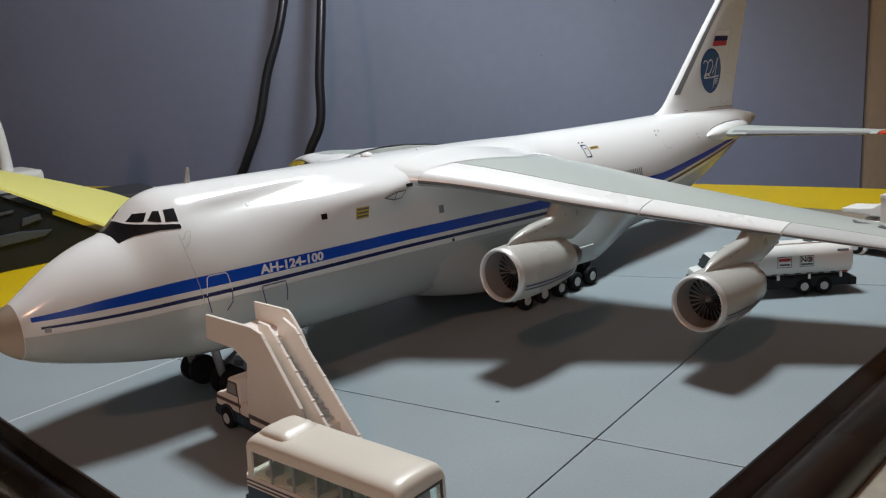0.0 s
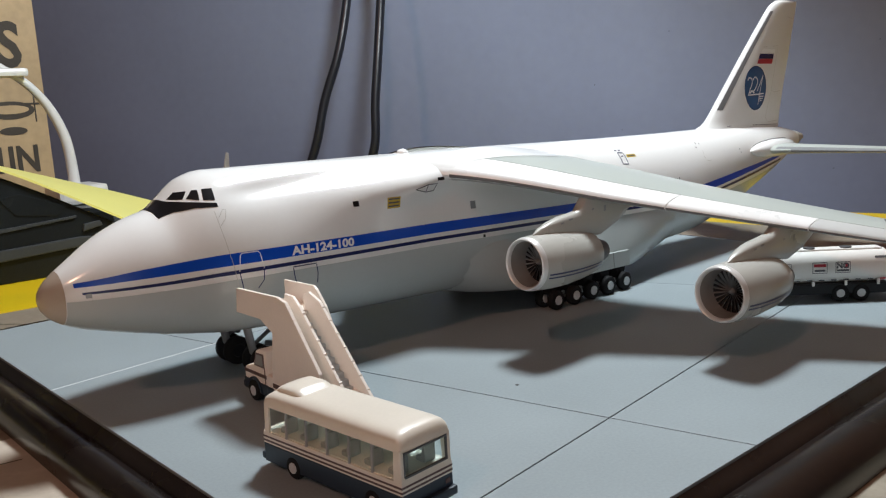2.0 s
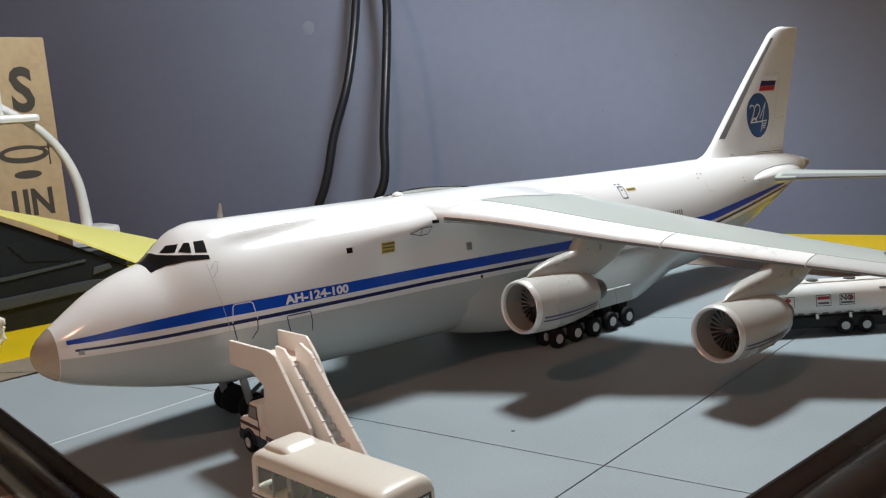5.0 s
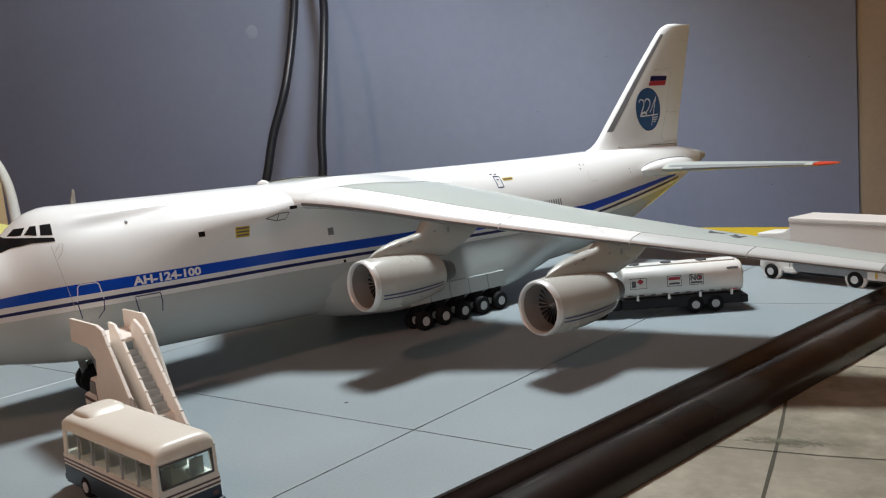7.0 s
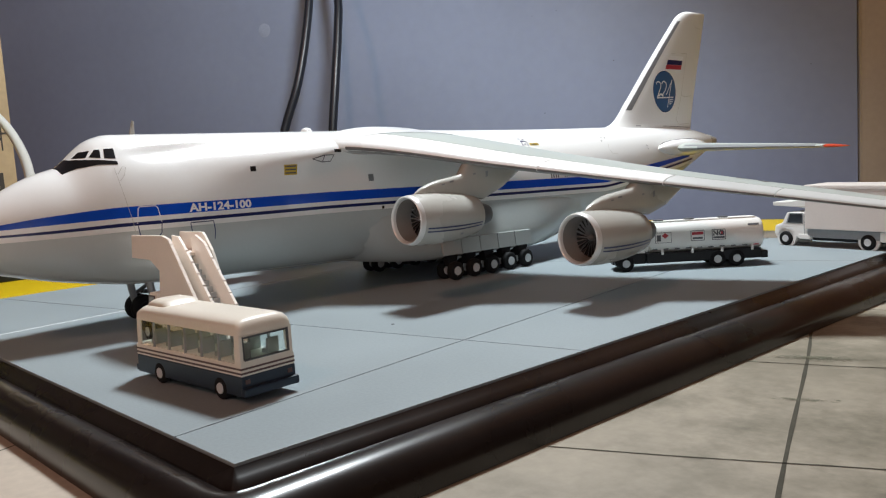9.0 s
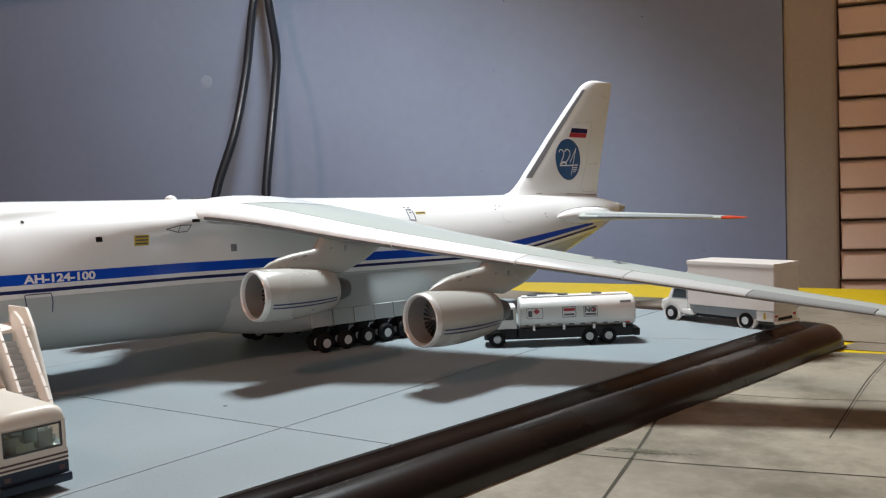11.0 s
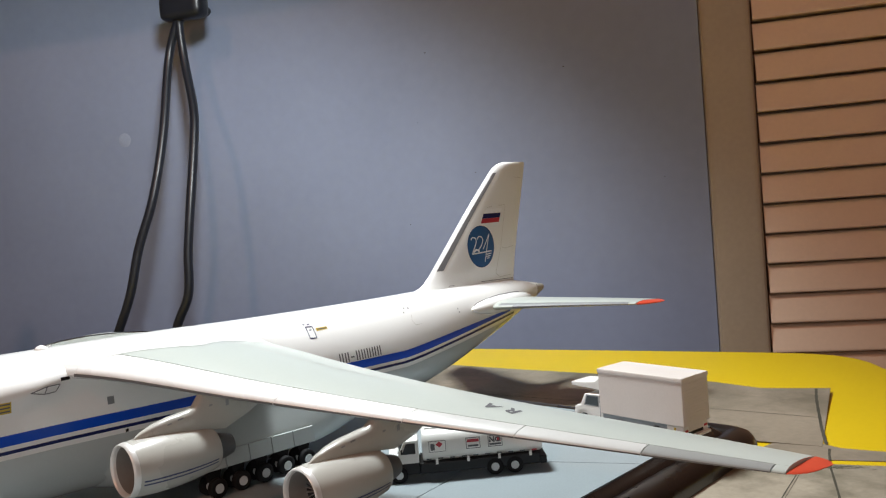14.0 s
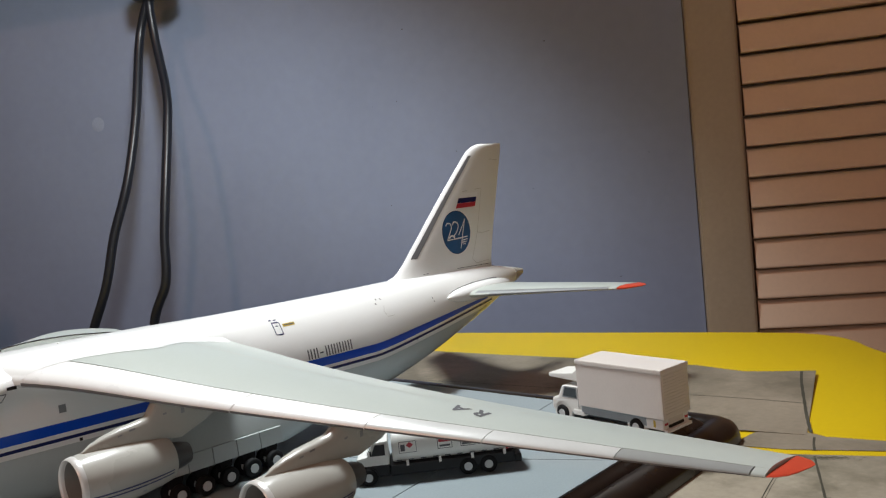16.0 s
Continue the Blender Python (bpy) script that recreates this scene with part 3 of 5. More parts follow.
def flank(x, z):
    """Half width of the fuselage at a height."""
    zb, zt, hw, zm = lerp_table(BODY, x)
    if z <= zm:
        t, n = min(1, (zm - z) / max(0.01, zm - zb)), 2.3 + 0.6 * max(0.0, min(1.0, (x - 8) / 30, (250 - x) / 30))
        return hw * max(0.0, 1 - t ** n) ** (1 / n)
    t = min(1, (z - zm) / max(0.01, zt - zm))
    s = shoulder(x)
    n = 2.05 + 0.85 * s
    y = hw * max(0.0, 1 - t ** n) ** (1 / n)
    a = max(0.0, min(1.0, (x - 56) / 46))
    zc = 43.4 + 1.3 * a + 2.4 * max(0.0, min(1.0, (x - 95) / 16))
    k = (z - zc) / (2.3 + 2.6 * a if z > zc else 9.0 - 4.5 * a)
    return y + (s * 0.6 + 0.4 * min(a, s * 2)) * 4.4 * math.exp(-k * k) * max(0.0, 1 - t ** 8) - groove(x, z)


def body_ring(x, n=40):
    zb, zt, hw, zm = lerp_table(BODY, x)
    ring = []
    for k in range(n):
        a = 2 * math.pi * k / n
        s, c = math.sin(a), math.cos(a)
        z = zm + (zt - zm) * s if s > 0 else zm + (zm - zb) * s
        y = flank(x, z)
        ring.append(P(x, y if c >= 0 else -y, z))
    return ring


xs = [0, 0.25, 0.5, 1, 1.6, 2.2, 3.2, 4.5, 6, 7.5, 9.5, 12, 14.4, 17, 19.5, 21.5, 23.5, 25.5, 27, 28, 29, 30, 31, 32, 33, 34, 35, 36, 37.5, 39, 41, 43, 45, 47.5] + list(range(50, 112, 2)) + list(range(113, 344, 5)) + [343.5]
# the nose cone, the hull and the belly below the paint edge are separate skins
hull = part("fuselage", loft([body_ring(x, 128) for x in xs]), WHITE, plane, "gloss white fuselage", smooth=True)


def skin(name, x0, x1, low, high, mat, eps=0.06, nx=40, nz=6, side=-1, label="", parent=None):
    """A painted patch on the flank between the heights low(x) and high(x)."""
    b = bmesh.new()
    grid = []
    for i in range(nx + 1):
        x = x0 + (x1 - x0) * i / nx
        a, c = low(x) if callable(low) else low, high(x) if callable(high) else high
        col = []
        for k in range(nz + 1):
            z = a + (c - a) * k / nz
            col.append(b.verts.new(P(x, side * (flank(x, z) + eps), z)))
        grid.append(col)
    for i in range(nx):
        for k in range(nz):
            b.faces.new([grid[i][k], grid[i + 1][k], grid[i + 1][k + 1], grid[i][k + 1]])
    return part(name, b, mat, parent or hull, label, smooth=True)


def polyskin(name, poly, mat, eps=0.08, side=-1, label="", cuts=3, parent=None):
    """A painted patch with the outline poly of (x, z)."""
    b = bmesh.new()
    f = b.faces.new([b.verts.new((x, 0, z)) for x, z in poly])
    bmesh.ops.triangulate(b, faces=[f])
    for k in range(cuts):
        bmesh.ops.subdivide_edges(b, edges=b.edges, cuts=1)
        bmesh.ops.triangulate(b, faces=b.faces)
    for v in b.verts:
        v.co = P(v.co.x, side * (flank(v.co.x, v.co.z) + eps), v.co.z)
    return part(name, b, mat, parent or hull, label, smooth=True)


def crown(name, x0, x1, low, high, mat, eps, side, label=""):
    """A painted patch that may run up to the top of the hull, between two tables of heights."""
    b = bmesh.new()
    last = None
    for i in range(61):
        x = x0 + (x1 - x0) * i / 60
        zb, zt, hw, zm = lerp_table(BODY, x)
        a0, a1 = [math.asin(max(0, min(1, (lerp_line(h, x) - zm) / (zt - zm)))) for h in (low, high)]
        col = []
        for k in range(11):
            a = a0 + (a1 - a0) * k / 10
            z = zm + (zt - zm) * math.sin(a)
            col.append(b.verts.new(P(x, side * (flank(x, z) + eps * math.cos(a)), z + eps * math.sin(a))))
        if last:
            for k in range(10):
                b.faces.new([last[k], col[k], col[k + 1], last[k + 1]])
        last = col
    bmesh.ops.remove_doubles(b, verts=b.verts, dist=0.0005)
    return part(name, b, mat, hull, label, smooth=True)


def lerp_line(table, x):
    for (xa, a), (xb, c) in zip(table, table[1:]):
        if x <= xb:
            return a + (c - a) * max(0, (x - xa)) / (xb - xa)
    return table[-1][1]


def lineskin(name, pts, width, mat, eps=0.07, side=-1, parent=None):
    """A thin drawn line along pts of (x, z) on the flank."""
    b = bmesh.new()
    run = []
    for (xa, za), (xb, zb) in zip(pts, pts[1:]):
        for k in range(6):
            run.append(Vector((xa + (xb - xa) * k / 6, 0, za + (zb - za) * k / 6)))
    run.append(Vector((pts[-1][0], 0, pts[-1][1])))
    last = None
    for i, p in enumerate(run):
        d = (run[min(i + 1, len(run) - 1)] - run[max(i - 1, 0)]).normalized()
        s = Vector((-d.z, 0, d.x)) * width / 2
        pair = [b.verts.new(P(q.x, side * (flank(q.x, q.z) + eps), q.z)) for q in (p + s, p - s)]
        if last:
            b.faces.new([last[0], last[1], pair[1], pair[0]])
        last = pair
    return part(name, b, mat, parent or hull)


def rise(x):
    """The stripe's climb towards the tail."""
    d = max(0.0, x - 232)
    return -0.012 * max(0.0, x - 100) + 0.132 * d * d / (d + 8)


for side in (-1, 1):
    skin("belly_paint", 4.5, 312, lambda x: lerp_table(BODY, x)[0] + 0.4, lambda x: 25.6 + rise(x) - 0.02 * max(0, 40 - x), GREY_BELLY, 0.14, 140, 20, side, "pale grey belly paint")
    skin("stripe", 6.2, 308, lambda x: lerp_table([(6, 27.9), (10, 28.1), (21, 28.6), (40, 29.1), (300, 29.1)], x)[0] + rise(x), lambda x: lerp_table([(6, 28.8), (10, 29.3), (21, 30.7), (40, 31.9), (238, 32.0), (265, 31.6), (305, 30.4)], x)[0] + rise(x), BLUE, 0.08, 110, 4, side, "royal blue side stripe")
    skin("pinstripe", 7.5, 312, lambda x: lerp_table([(7, 26.3), (21, 26.5), (40, 26.9), (300, 27.1)], x)[0] + rise(x), lambda x: lerp_table([(7, 26.8), (21, 27.2), (40, 27.8), (300, 28.1)], x)[0] + rise(x), NAVY, 0.12, 110, 2, side, "thin navy stripe")

    win = [[(30.3, 44.8), (32.0, 46.4), (33.9, 46.7), (32.5, 44.9)], [(33.1, 45.0), (34.9, 46.9), (36.0, 46.9), (35.4, 44.6)], [(36.2, 44.6), (36.9, 47.0), (39.2, 47.1), (38.8, 44.4)]]
    for w in win:
        polyskin("cockpit_window", w, BLACK, 0.1, side, "dark cockpit window", 3)
    crown("antiglare_panel", 26.3, 38.9, [(26.3, 42.3), (26.55, 40.8), (29.8, 42.1), (34.2, 42.9), (38.9, 42.8)], [(26.3, 99), (29.6, 99), (29.75, 44.4), (32.4, 44.3), (35.2, 44.1), (38.9, 43.7)], BLACK, 0.09, side, "black anti-glare panel")

# rear ramp seam with its three latches
for side in (-1, 1):
    lineskin("ramp_seam", [(268, 18.6), (275, 20.9), (281.3, 22.9), (287, 24.9), (293, 26.9)], 0.22, LINE, 0.2, side)
    lineskin("ramp_seam", [(293, 26.9), (298.2, 29.6), (304, 31.6), (311, 33.4)], 0.22, LINE, 0.2, side)
    for x, z in ((281.3, 22.9), (293, 26.9), (298.2, 29.6)):
        lineskin("ramp_latch", [(x - 0.7, z + 0.1), (x + 0.7, z + 0.5)], 0.5, LINE, 0.24, side)

# doors, ports and panel lines on the port flank
for pts, mm in (([(41.6, 23.2), (40.9, 27.3)], NAVY), ([(40.9, 27.4), (41.4, 31.2), (41.9, 31.7), (45.9, 31.7), (46.5, 31.2), (47.2, 27.4)], LETTER), ([(47.2, 27.3), (47.0, 24.6), (45.4, 22.8)], NAVY),
                ([(55.0, 26.3), (55.3, 24), (55.9, 21.5)], NAVY), ([(61.6, 26.3), (61.9, 24), (61.7, 21.5)], NAVY), ([(55.0, 26.5), (61.6, 26.5)], NAVY),
                ([(37.6, 41.9), (38.0, 38), (38.8, 33), (40.0, 27), (40.6, 22)], LINEP), ([(38.3, 38.6), (39.6, 40.0), (40.4, 42.0), (39.6, 42.2), (38.2, 40.4)], LINEP),
                ([(93.6, 42.0), (98.0, 43.0), (101.6, 43.0), (100.4, 41.1), (97.3, 41.0), (93.6, 42.0)], LINE), ([(98.0, 43.0), (97.3, 41.0)], LINE)):
    lineskin("door_outline", pts, 0.12 if mm is LINEP else 0.24, mm, 0.24)


def put_text(name, body, x, z, size, mat, slope=0.0, stretch=1.0):
    b = flat_text(body, size, lambda u, v: P(x + u, -(flank(x + u, z + v) + 0.13), z + v + u * slope), None, stretch, 0.04)
    return part(name, b, mat, hull)


put_text("lettering", "AH-124-100", 55.2, 29.45, 2.9, LETTER, 0, 1.24)


def square(name, x, z, w, h, mat, eps=0.1):
    return polyskin(name, [(x - w / 2, z - h / 2), (x + w / 2, z - h / 2), (x + w / 2, z + h / 2), (x - w / 2, z + h / 2)], mat, eps, cuts=1)


square("vent", 75.0, 40.0, 1.7, 1.4, BLACK)
square("vent", 115.8, 35.5, 2.0, 2.2, MIDGREY)
square("vent", 103.2, 44.2, 2.6, 0.9, BLACK)
square("sensor", 8.6, 26.0, 1.2, 1.0, MIDGREY)
square("sensor", 57.5, 45.4, 0.7, 0.7, BLACK, 0.3)
square("sensor", 119.7, 25.9, 0.9, 0.9, BLACK)
square("sensor", 24.0, 16.8, 1.0, 0.6, BLACK)
pl = square("placard", 86.6, 39.2, 4.2, 3.0, YELLOWDECAL)
for k in range(3):
    polyskin("placard_line", [(84.8, 38.1 + k * 0.95), (88.4, 38.1 + k * 0.95), (88.4, 38.5 + k * 0.95), (84.8, 38.5 + k * 0.95)], LINE, 0.14, cuts=1, parent=hull)
# tail hatch and its placard
for pts in ([(190.8, 45.4), (193.6, 45.2), (193.2, 41.4), (190.4, 41.6), (190.8, 45.4)], [(191.6, 44.2), (192.6, 44.2)], [(190.2, 46.2), (191.2, 46.2)], [(192.2, 46.1), (193.2, 46.1)]):
    lineskin("hatch_outline", pts, 0.3, NAVY, 0.12)
polyskin("placard", [(194.6, 43.6), (199.5, 43.6), (199.5, 44.5), (194.6, 44.5)], YELLOWDECAL, 0.1, cuts=2)
polyskin("placard_line", [(195.0, 43.9), (199.2, 43.9), (199.2, 44.25), (195.0, 44.25)], LINE, 0.14, cuts=1)
# the registration, as plain bars
for k in range(8):
    x = 200.2 + k * 2.62
    if k == 2:
        polyskin("lettering_bar", [(x, 32.3), (x + 1.6, 32.3), (x + 1.6, 32.8), (x, 32.8)], LINE, 0.12, cuts=1)
    else:
        for a, c in ((x, x + 0.55), (x + 1.25, x + 1.8)):
            polyskin("lettering_bar", [(a, 31.0), (c, 31.0), (c, 34.5), (a, 34.5)], LINE, 0.12, cuts=1)
for x, z in ((238.4, 44.3), (239.8, 45.8), (241.9, 45.6), (269.4, 41.8), (269.7, 40.4), (256, 27.3), (252.5, 22.2)):
    square("rivet", x, z, 0.6, 0.5, LINE)
for pts in ([(241.7, 43.1), (240.6, 41.0), (241.8, 39.1), (245.3, 39.0)],):
    lineskin("drawn_line", pts, 0.16, LINEP, 0.1)

# antennas along the spine
part("antenna", prism([(47.4, 50.7), (48.9, 50.7), (48.9, 54.6), (48.4, 54.8)], "y", -0.35, 0.35, 0.1), NACELLE, None)
ant = bpy.data.objects["antenna"]
ant.data.transform(Matrix.Translation((-X0 * MM, 0, 0)))
ant.parent = plane
part("dome", turned([(0, 1.9), (0.6, 1.8), (1.2, 1.3), (1.6, 0.1)], P(104.5, 0, 50.6), P(104.5, 0, 52), 16), WHITE, plane, smooth=True)
part("beacon", turned([(0, 0.5), (0.3, 0.45), (0.6, 0.1)], P(124, 0, 50.6), P(124, 0, 52), 10), NACELLE, plane, smooth=True)
part("nose_cone", loft([[(p[0], p[1] * 1.012, 25 - 0 + (p[2] - 25) * 1.012) for p in body_ring(x, 40)] for x in (0, 0.25, 0.5, 1, 1.6, 2.2, 3.2, 4.4)], True, True), RADOME, plane, "cream-brown radome", smooth=True)
part("tail_tip", loft([[(p[0], p[1] * 1.05, 43.3 + (p[2] - 43.3) * 1.05) for p in body_ring(x, 24)] for x in (336, 340, 343.6)], True, True), NACELLE, plane, smooth=True)


# wings
def foil(n=22):
    """Outline of a cambered section: (chord fraction, height in chords at thickness 1), from the tail over the top to the tail."""
    out = []
    for k in range(n + 1):
        a = math.pi * k / n
        c = (1 + math.cos(a)) / 2
        out.append((c, 1))
    for k in range(1, n):
        a = math.pi * (1 - k / n)
        c = (1 + math.cos(a)) / 2
        out.append((c, -1))
    return out


def naca(c):
    return 5 * (0.2969 * math.sqrt(max(0, c)) - 0.126 * c - 0.3516 * c * c + 0.2843 * c ** 3 - 0.1036 * c ** 4)


def station(table, s):
    """x of the leading edge, y, z, chord, thickness."""
    return lerp_table(table, s)


WING = [(0.0, 100.0, 12.0, 45.2, 72.0, 0.115), (0.055, 106.2, 22.0, 44.4, 63.5, 0.11), (0.30, 130.2, 62.5, 37.0, 47.0, 0.105), (0.5, 151.0, 97.0, 30.8, 36.0, 0.10), (0.7, 171.5, 131.0, 24.9, 28.0, 0.10), (0.9, 192.0, 165.0, 19.0, 20.5, 0.10), (1.0, 202.0, 182.0, 16.2, 16.5, 0.09)]


def far_lift(side, y):
    """Raises the starboard wing so that its outline fits the camera's view."""
    return lerp_table([(20, 0), (57, 4.3), (110, 9.6), (150, 11.0), (185, 10.2)], y)[0] if side > 0 else 0.0


def wing_point(s, c, up, side):
    x, y, z, chord, thick = station(WING, s)
    z += far_lift(side, y)
    t = naca(c) * thick * chord * (1.22 if up > 0 else 0.78)
    camber = 0.018 * chord * math.sin(math.pi * c) - 0.02 * chord * (c - 0.2)
    return P(x + c * chord, side * y, z + camber + up * t)


def wing_piece(s0, s1, c0, c1, side, ns=14, nc=14):
    """A closed piece of the wing between two spans and two chord fractions."""
    rings = []
    for i in range(ns + 1):
        s = s0 + (s1 - s0) * i / ns
        r = []
        for k in range(nc + 1):
            t = k / nc
            r.append(wing_point(s, c1 + (c0 - c1) * (1 - (1 - t) ** 1.6 if c0 == 0 else t), 1, side))
        for k in range(1 if c0 == 0 else 0, nc + 1):
            t = k / nc
            r.append(wing_point(s, c0 + (c1 - c0) * (t ** 1.6 if c0 == 0 else t), -1, side))
        rings.append(r)
    return loft(rings, True, True)


def edge_strip(name, s0, s1, c0, c1, side, mat, parent, label=""):
    """A thin band round the wing's nose between two chord fractions; minus lies on the upper side."""
    b = bmesh.new()
    last = None
    for i in range(15):
        s = s0 + (s1 - s0) * i / 14
        core = Vector(wing_point(s, 0.12, 0, side))
        col = []
        for k in range(5):
            q = c0 + (c1 - c0) * k / 4
            p = Vector(wing_point(s, abs(q), -1 if q > 0 else 1, side))
            col.append(b.verts.new(p + (p - core).normalized() * 0.06))
        if last:
            for k in range(4):
                b.faces.new([last[k], last[k + 1], col[k + 1], col[k]])
        last = col
    return part(name, b, mat, parent, label, smooth=True)


for side in (-1, 1):
    w = part("wing", wing_piece(0.0, 0.97, 0.17, 0.995, side, 30, 16), GREY_WING, plane, "pale grey-green wing panel", smooth=True)
    part("root_edge", wing_piece(0.0, 0.0435, 0, 0.166, side, 6, 8), WHITE, plane, "white wing-root leading edge", smooth=True)
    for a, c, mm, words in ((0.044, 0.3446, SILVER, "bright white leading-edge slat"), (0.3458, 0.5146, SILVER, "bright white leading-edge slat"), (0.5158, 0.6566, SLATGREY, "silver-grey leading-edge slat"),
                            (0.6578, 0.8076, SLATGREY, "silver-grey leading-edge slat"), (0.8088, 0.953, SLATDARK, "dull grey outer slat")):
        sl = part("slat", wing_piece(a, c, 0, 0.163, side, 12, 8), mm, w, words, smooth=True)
        edge_strip("slat_nose_line", a, c, -0.0012, 0.0035, side, BOOT, sl, "thin dark line along the slat's lip")
        # greyer band puts the shade below the slat into its colour
        edge_strip("slat_lip", a, c, 0.0035, 0.07, side, SLATDARK, sl, "slat underside coloured greyer for its shade")
    part("wing_tip_edge", wing_piece(0.955, 0.97, 0, 0.166, side, 4, 8), GREY_WING, w, smooth=True)
    tip = []
    for s, k in ((0.971, 1.0), (0.98, 0.93), (0.989, 0.78), (0.995, 0.55), (1.0, 0.2)):
        x, y, z, chord, thick = station(WING, s)
        z += far_lift(side, y)
        mid = 0.72
        tip.append([P(x + (mid + (c - mid) * k) * chord, side * y, z + u * naca(c) * thick * chord * 0.5 * k - 0.02 * chord * (c - 0.2)) for c, u in foil(10)])
    part("wing_tip", loft(tip), RED, w, "orange-red wing tip", smooth=True)
    # white fairing over the wing root
    b = bmesh.new()
    last = None
    for i in range(33):
        c = i / 32 * 0.98
        edge = lerp_table([(0, 0.043), (0.05, 0.046), (0.163, 0.058), (0.35, 0.078), (0.5, 0.088), (0.62, 0.070), (0.75, 0.056), (1.0, 0.05)], c)[0]
        col = []
        for k in range(9):
            p = wing_point(edge * k / 8, c, 1, side)
            col.append(b.verts.new((p[0], p[1], p[2] + 0.10 + 0.25 * (1 - k / 8))))
        if last:
            for k in range(8):
                b.faces.new([last[k], col[k], col[k + 1], last[k + 1]])
        last = col
    part("root_fairing", b, WHITE, plane, "white wing-root fairing", smooth=True)
    # grey underside joint of the flaps
    for s0, s1 in ((0.06, 0.4), (0.405, 0.66), (0.665, 0.92)):
        b = bmesh.new()
        last = None
        for i in range(13):
            s = s0 + (s1 - s0) * i / 12
            pair = []
            for c in (0.735, 0.742):
                p = wing_point(s, c, 1, side)
                pair.append(b.verts.new((p[0], p[1], p[2] + 0.06)))
            if last:
                b.faces.new([last[0], last[1], pair[1], pair[0]])
            last = pair
        part("flap_joint", b, LINEP, w)


def wing_top(x, y):
    """A point on the port wing's upper side above the plan place."""
    lo, hi = 0.0, 1.0
    for _ in range(30):
        mid = (lo + hi) / 2
        if station(WING, mid)[1] < -y:
            lo = mid
        else:
            hi = mid
    xl, yy, z, chord, th = station(WING, lo)
    return wing_point(lo, max(0.02, min(0.98, (x - xl) / chord)), 1, -1)


# RA on the port wing, read from the tail, foot towards the nose
b = None
for k, ch in enumerate("RA"):
    vs, fs = text_flat(ch, 6.4, 0.035)
    bb = bmesh.new()
    made = []
    for v in vs:
        x = 179.3 - v.y * 0.95 - k * 1.5
        y = -(117.4 - k * 5.7) + v.x
        p = wing_top(x, y)
        made.append(bb.verts.new((p[0], p[1], p[2] + 0.08)))
    for f in fs:
        bb.faces.new([made[i] for i in f])
    b = join(b, bb)
part("lettering", b, LINE, plane)

# tail fin and tailplane
FIN = [(49.0, 250.0, 322.0, 3.6), (50.6, 258.0, 322.2, 3.3), (53.0, 262.6, 322.5, 3.1), (60, 269.8, 324, 2.9), (80, 289.5, 329.4, 2.3), (96, 306.0, 333.8, 1.9), (101, 311.5, 335.2, 1.7), (103.2, 316.0, 335.6, 1.4), (104, 319.5, 335.6, 0.9)]


def fin_ring(z):
    a, c, t = lerp_table(FIN, z)
    return [P(a + (c - a) * k, u * naca(k) * t * 1.9, z) for k, u in foil(14)]


fin = part("fin", loft([fin_ring(z) for z in [48.2, 49, 50, 51.5, 53, 56] + list(range(60, 100, 5)) + [98, 100, 101, 102, 102.7, 103.2, 103.6, 104]]), WHITE, plane, "white tail fin", smooth=True)


def fin_at(x, z, eps=0.1):
    a, c, t = lerp_table(FIN, z)
    return P(x, -(naca(max(0, min(1, (x - a) / (c - a)))) * t * 1.9 + eps), z)


def fin_poly(name, poly, mat, eps=0.1, label="", cuts=2):
    b = bmesh.new()
    f = b.faces.new([b.verts.new((x, 0, z)) for x, z in poly])
    bmesh.ops.triangulate(b, faces=[f])
    for k in range(cuts):
        bmesh.ops.subdivide_edges(b, edges=b.edges, cuts=1)
        bmesh.ops.triangulate(b, faces=b.faces)
    for v in b.verts:
        v.co = fin_at(v.co.x, v.co.z, eps)
    return part(name, b, mat, fin, label, smooth=True)


fin_poly("flag_stripe", [(303.4, 82.6), (314.8, 82.6), (314.0, 80.3), (301.2, 80.3)], LETTER, 0.09)
fin_poly("flag_stripe", [(301.0, 80.6), (313.6, 80.6), (312.8, 78.5), (299.8, 78.4)], NAVY, 0.12, "navy flag stripe")
fin_poly("flag_stripe", [(299.8, 78.35), (312.8, 78.45), (311.9, 76.4), (298.6, 76.3)], FLAGRED, 0.12, "red flag stripe")
EX, EZ = 297.8, 66.0
fin_poly("emblem", [(EX + 9.2 * math.cos(a * math.pi / 16), EZ + 9.2 * math.sin(a * math.pi / 16)) for a in range(32)], EMBLEM, 0.12, "round blue emblem", 3)
fin_poly("emblem_rim", [(EX + 9.45 * math.cos(a * math.pi / 16), EZ + 9.45 * math.sin(a * math.pi / 16)) for a in range(32)], NAVY, 0.10, "dark emblem rim", 3)


def fin_stroke(pts, width):
    """A white stroke of the emblem along (u, v) from its middle."""
    run = spline([(EX + u, 0, EZ + v) for u, v in pts], 6)
    b = bmesh.new()
    last = None
    for i, p in enumerate(run):
        d = (run[min(i + 1, len(run) - 1)] - run[max(i - 1, 0)]).normalized()
        s = Vector((-d.z, 0, d.x)) * width / 2
        pair = [b.verts.new(fin_at(q.x, q.z, 0.17)) for q in (p + s, p - s)]
        if last:
            b.faces.new([last[0], last[1], pair[1], pair[0]])
        last = pair
    return part("emblem_mark", b, LETTER, fin, "white emblem mark", smooth=True)


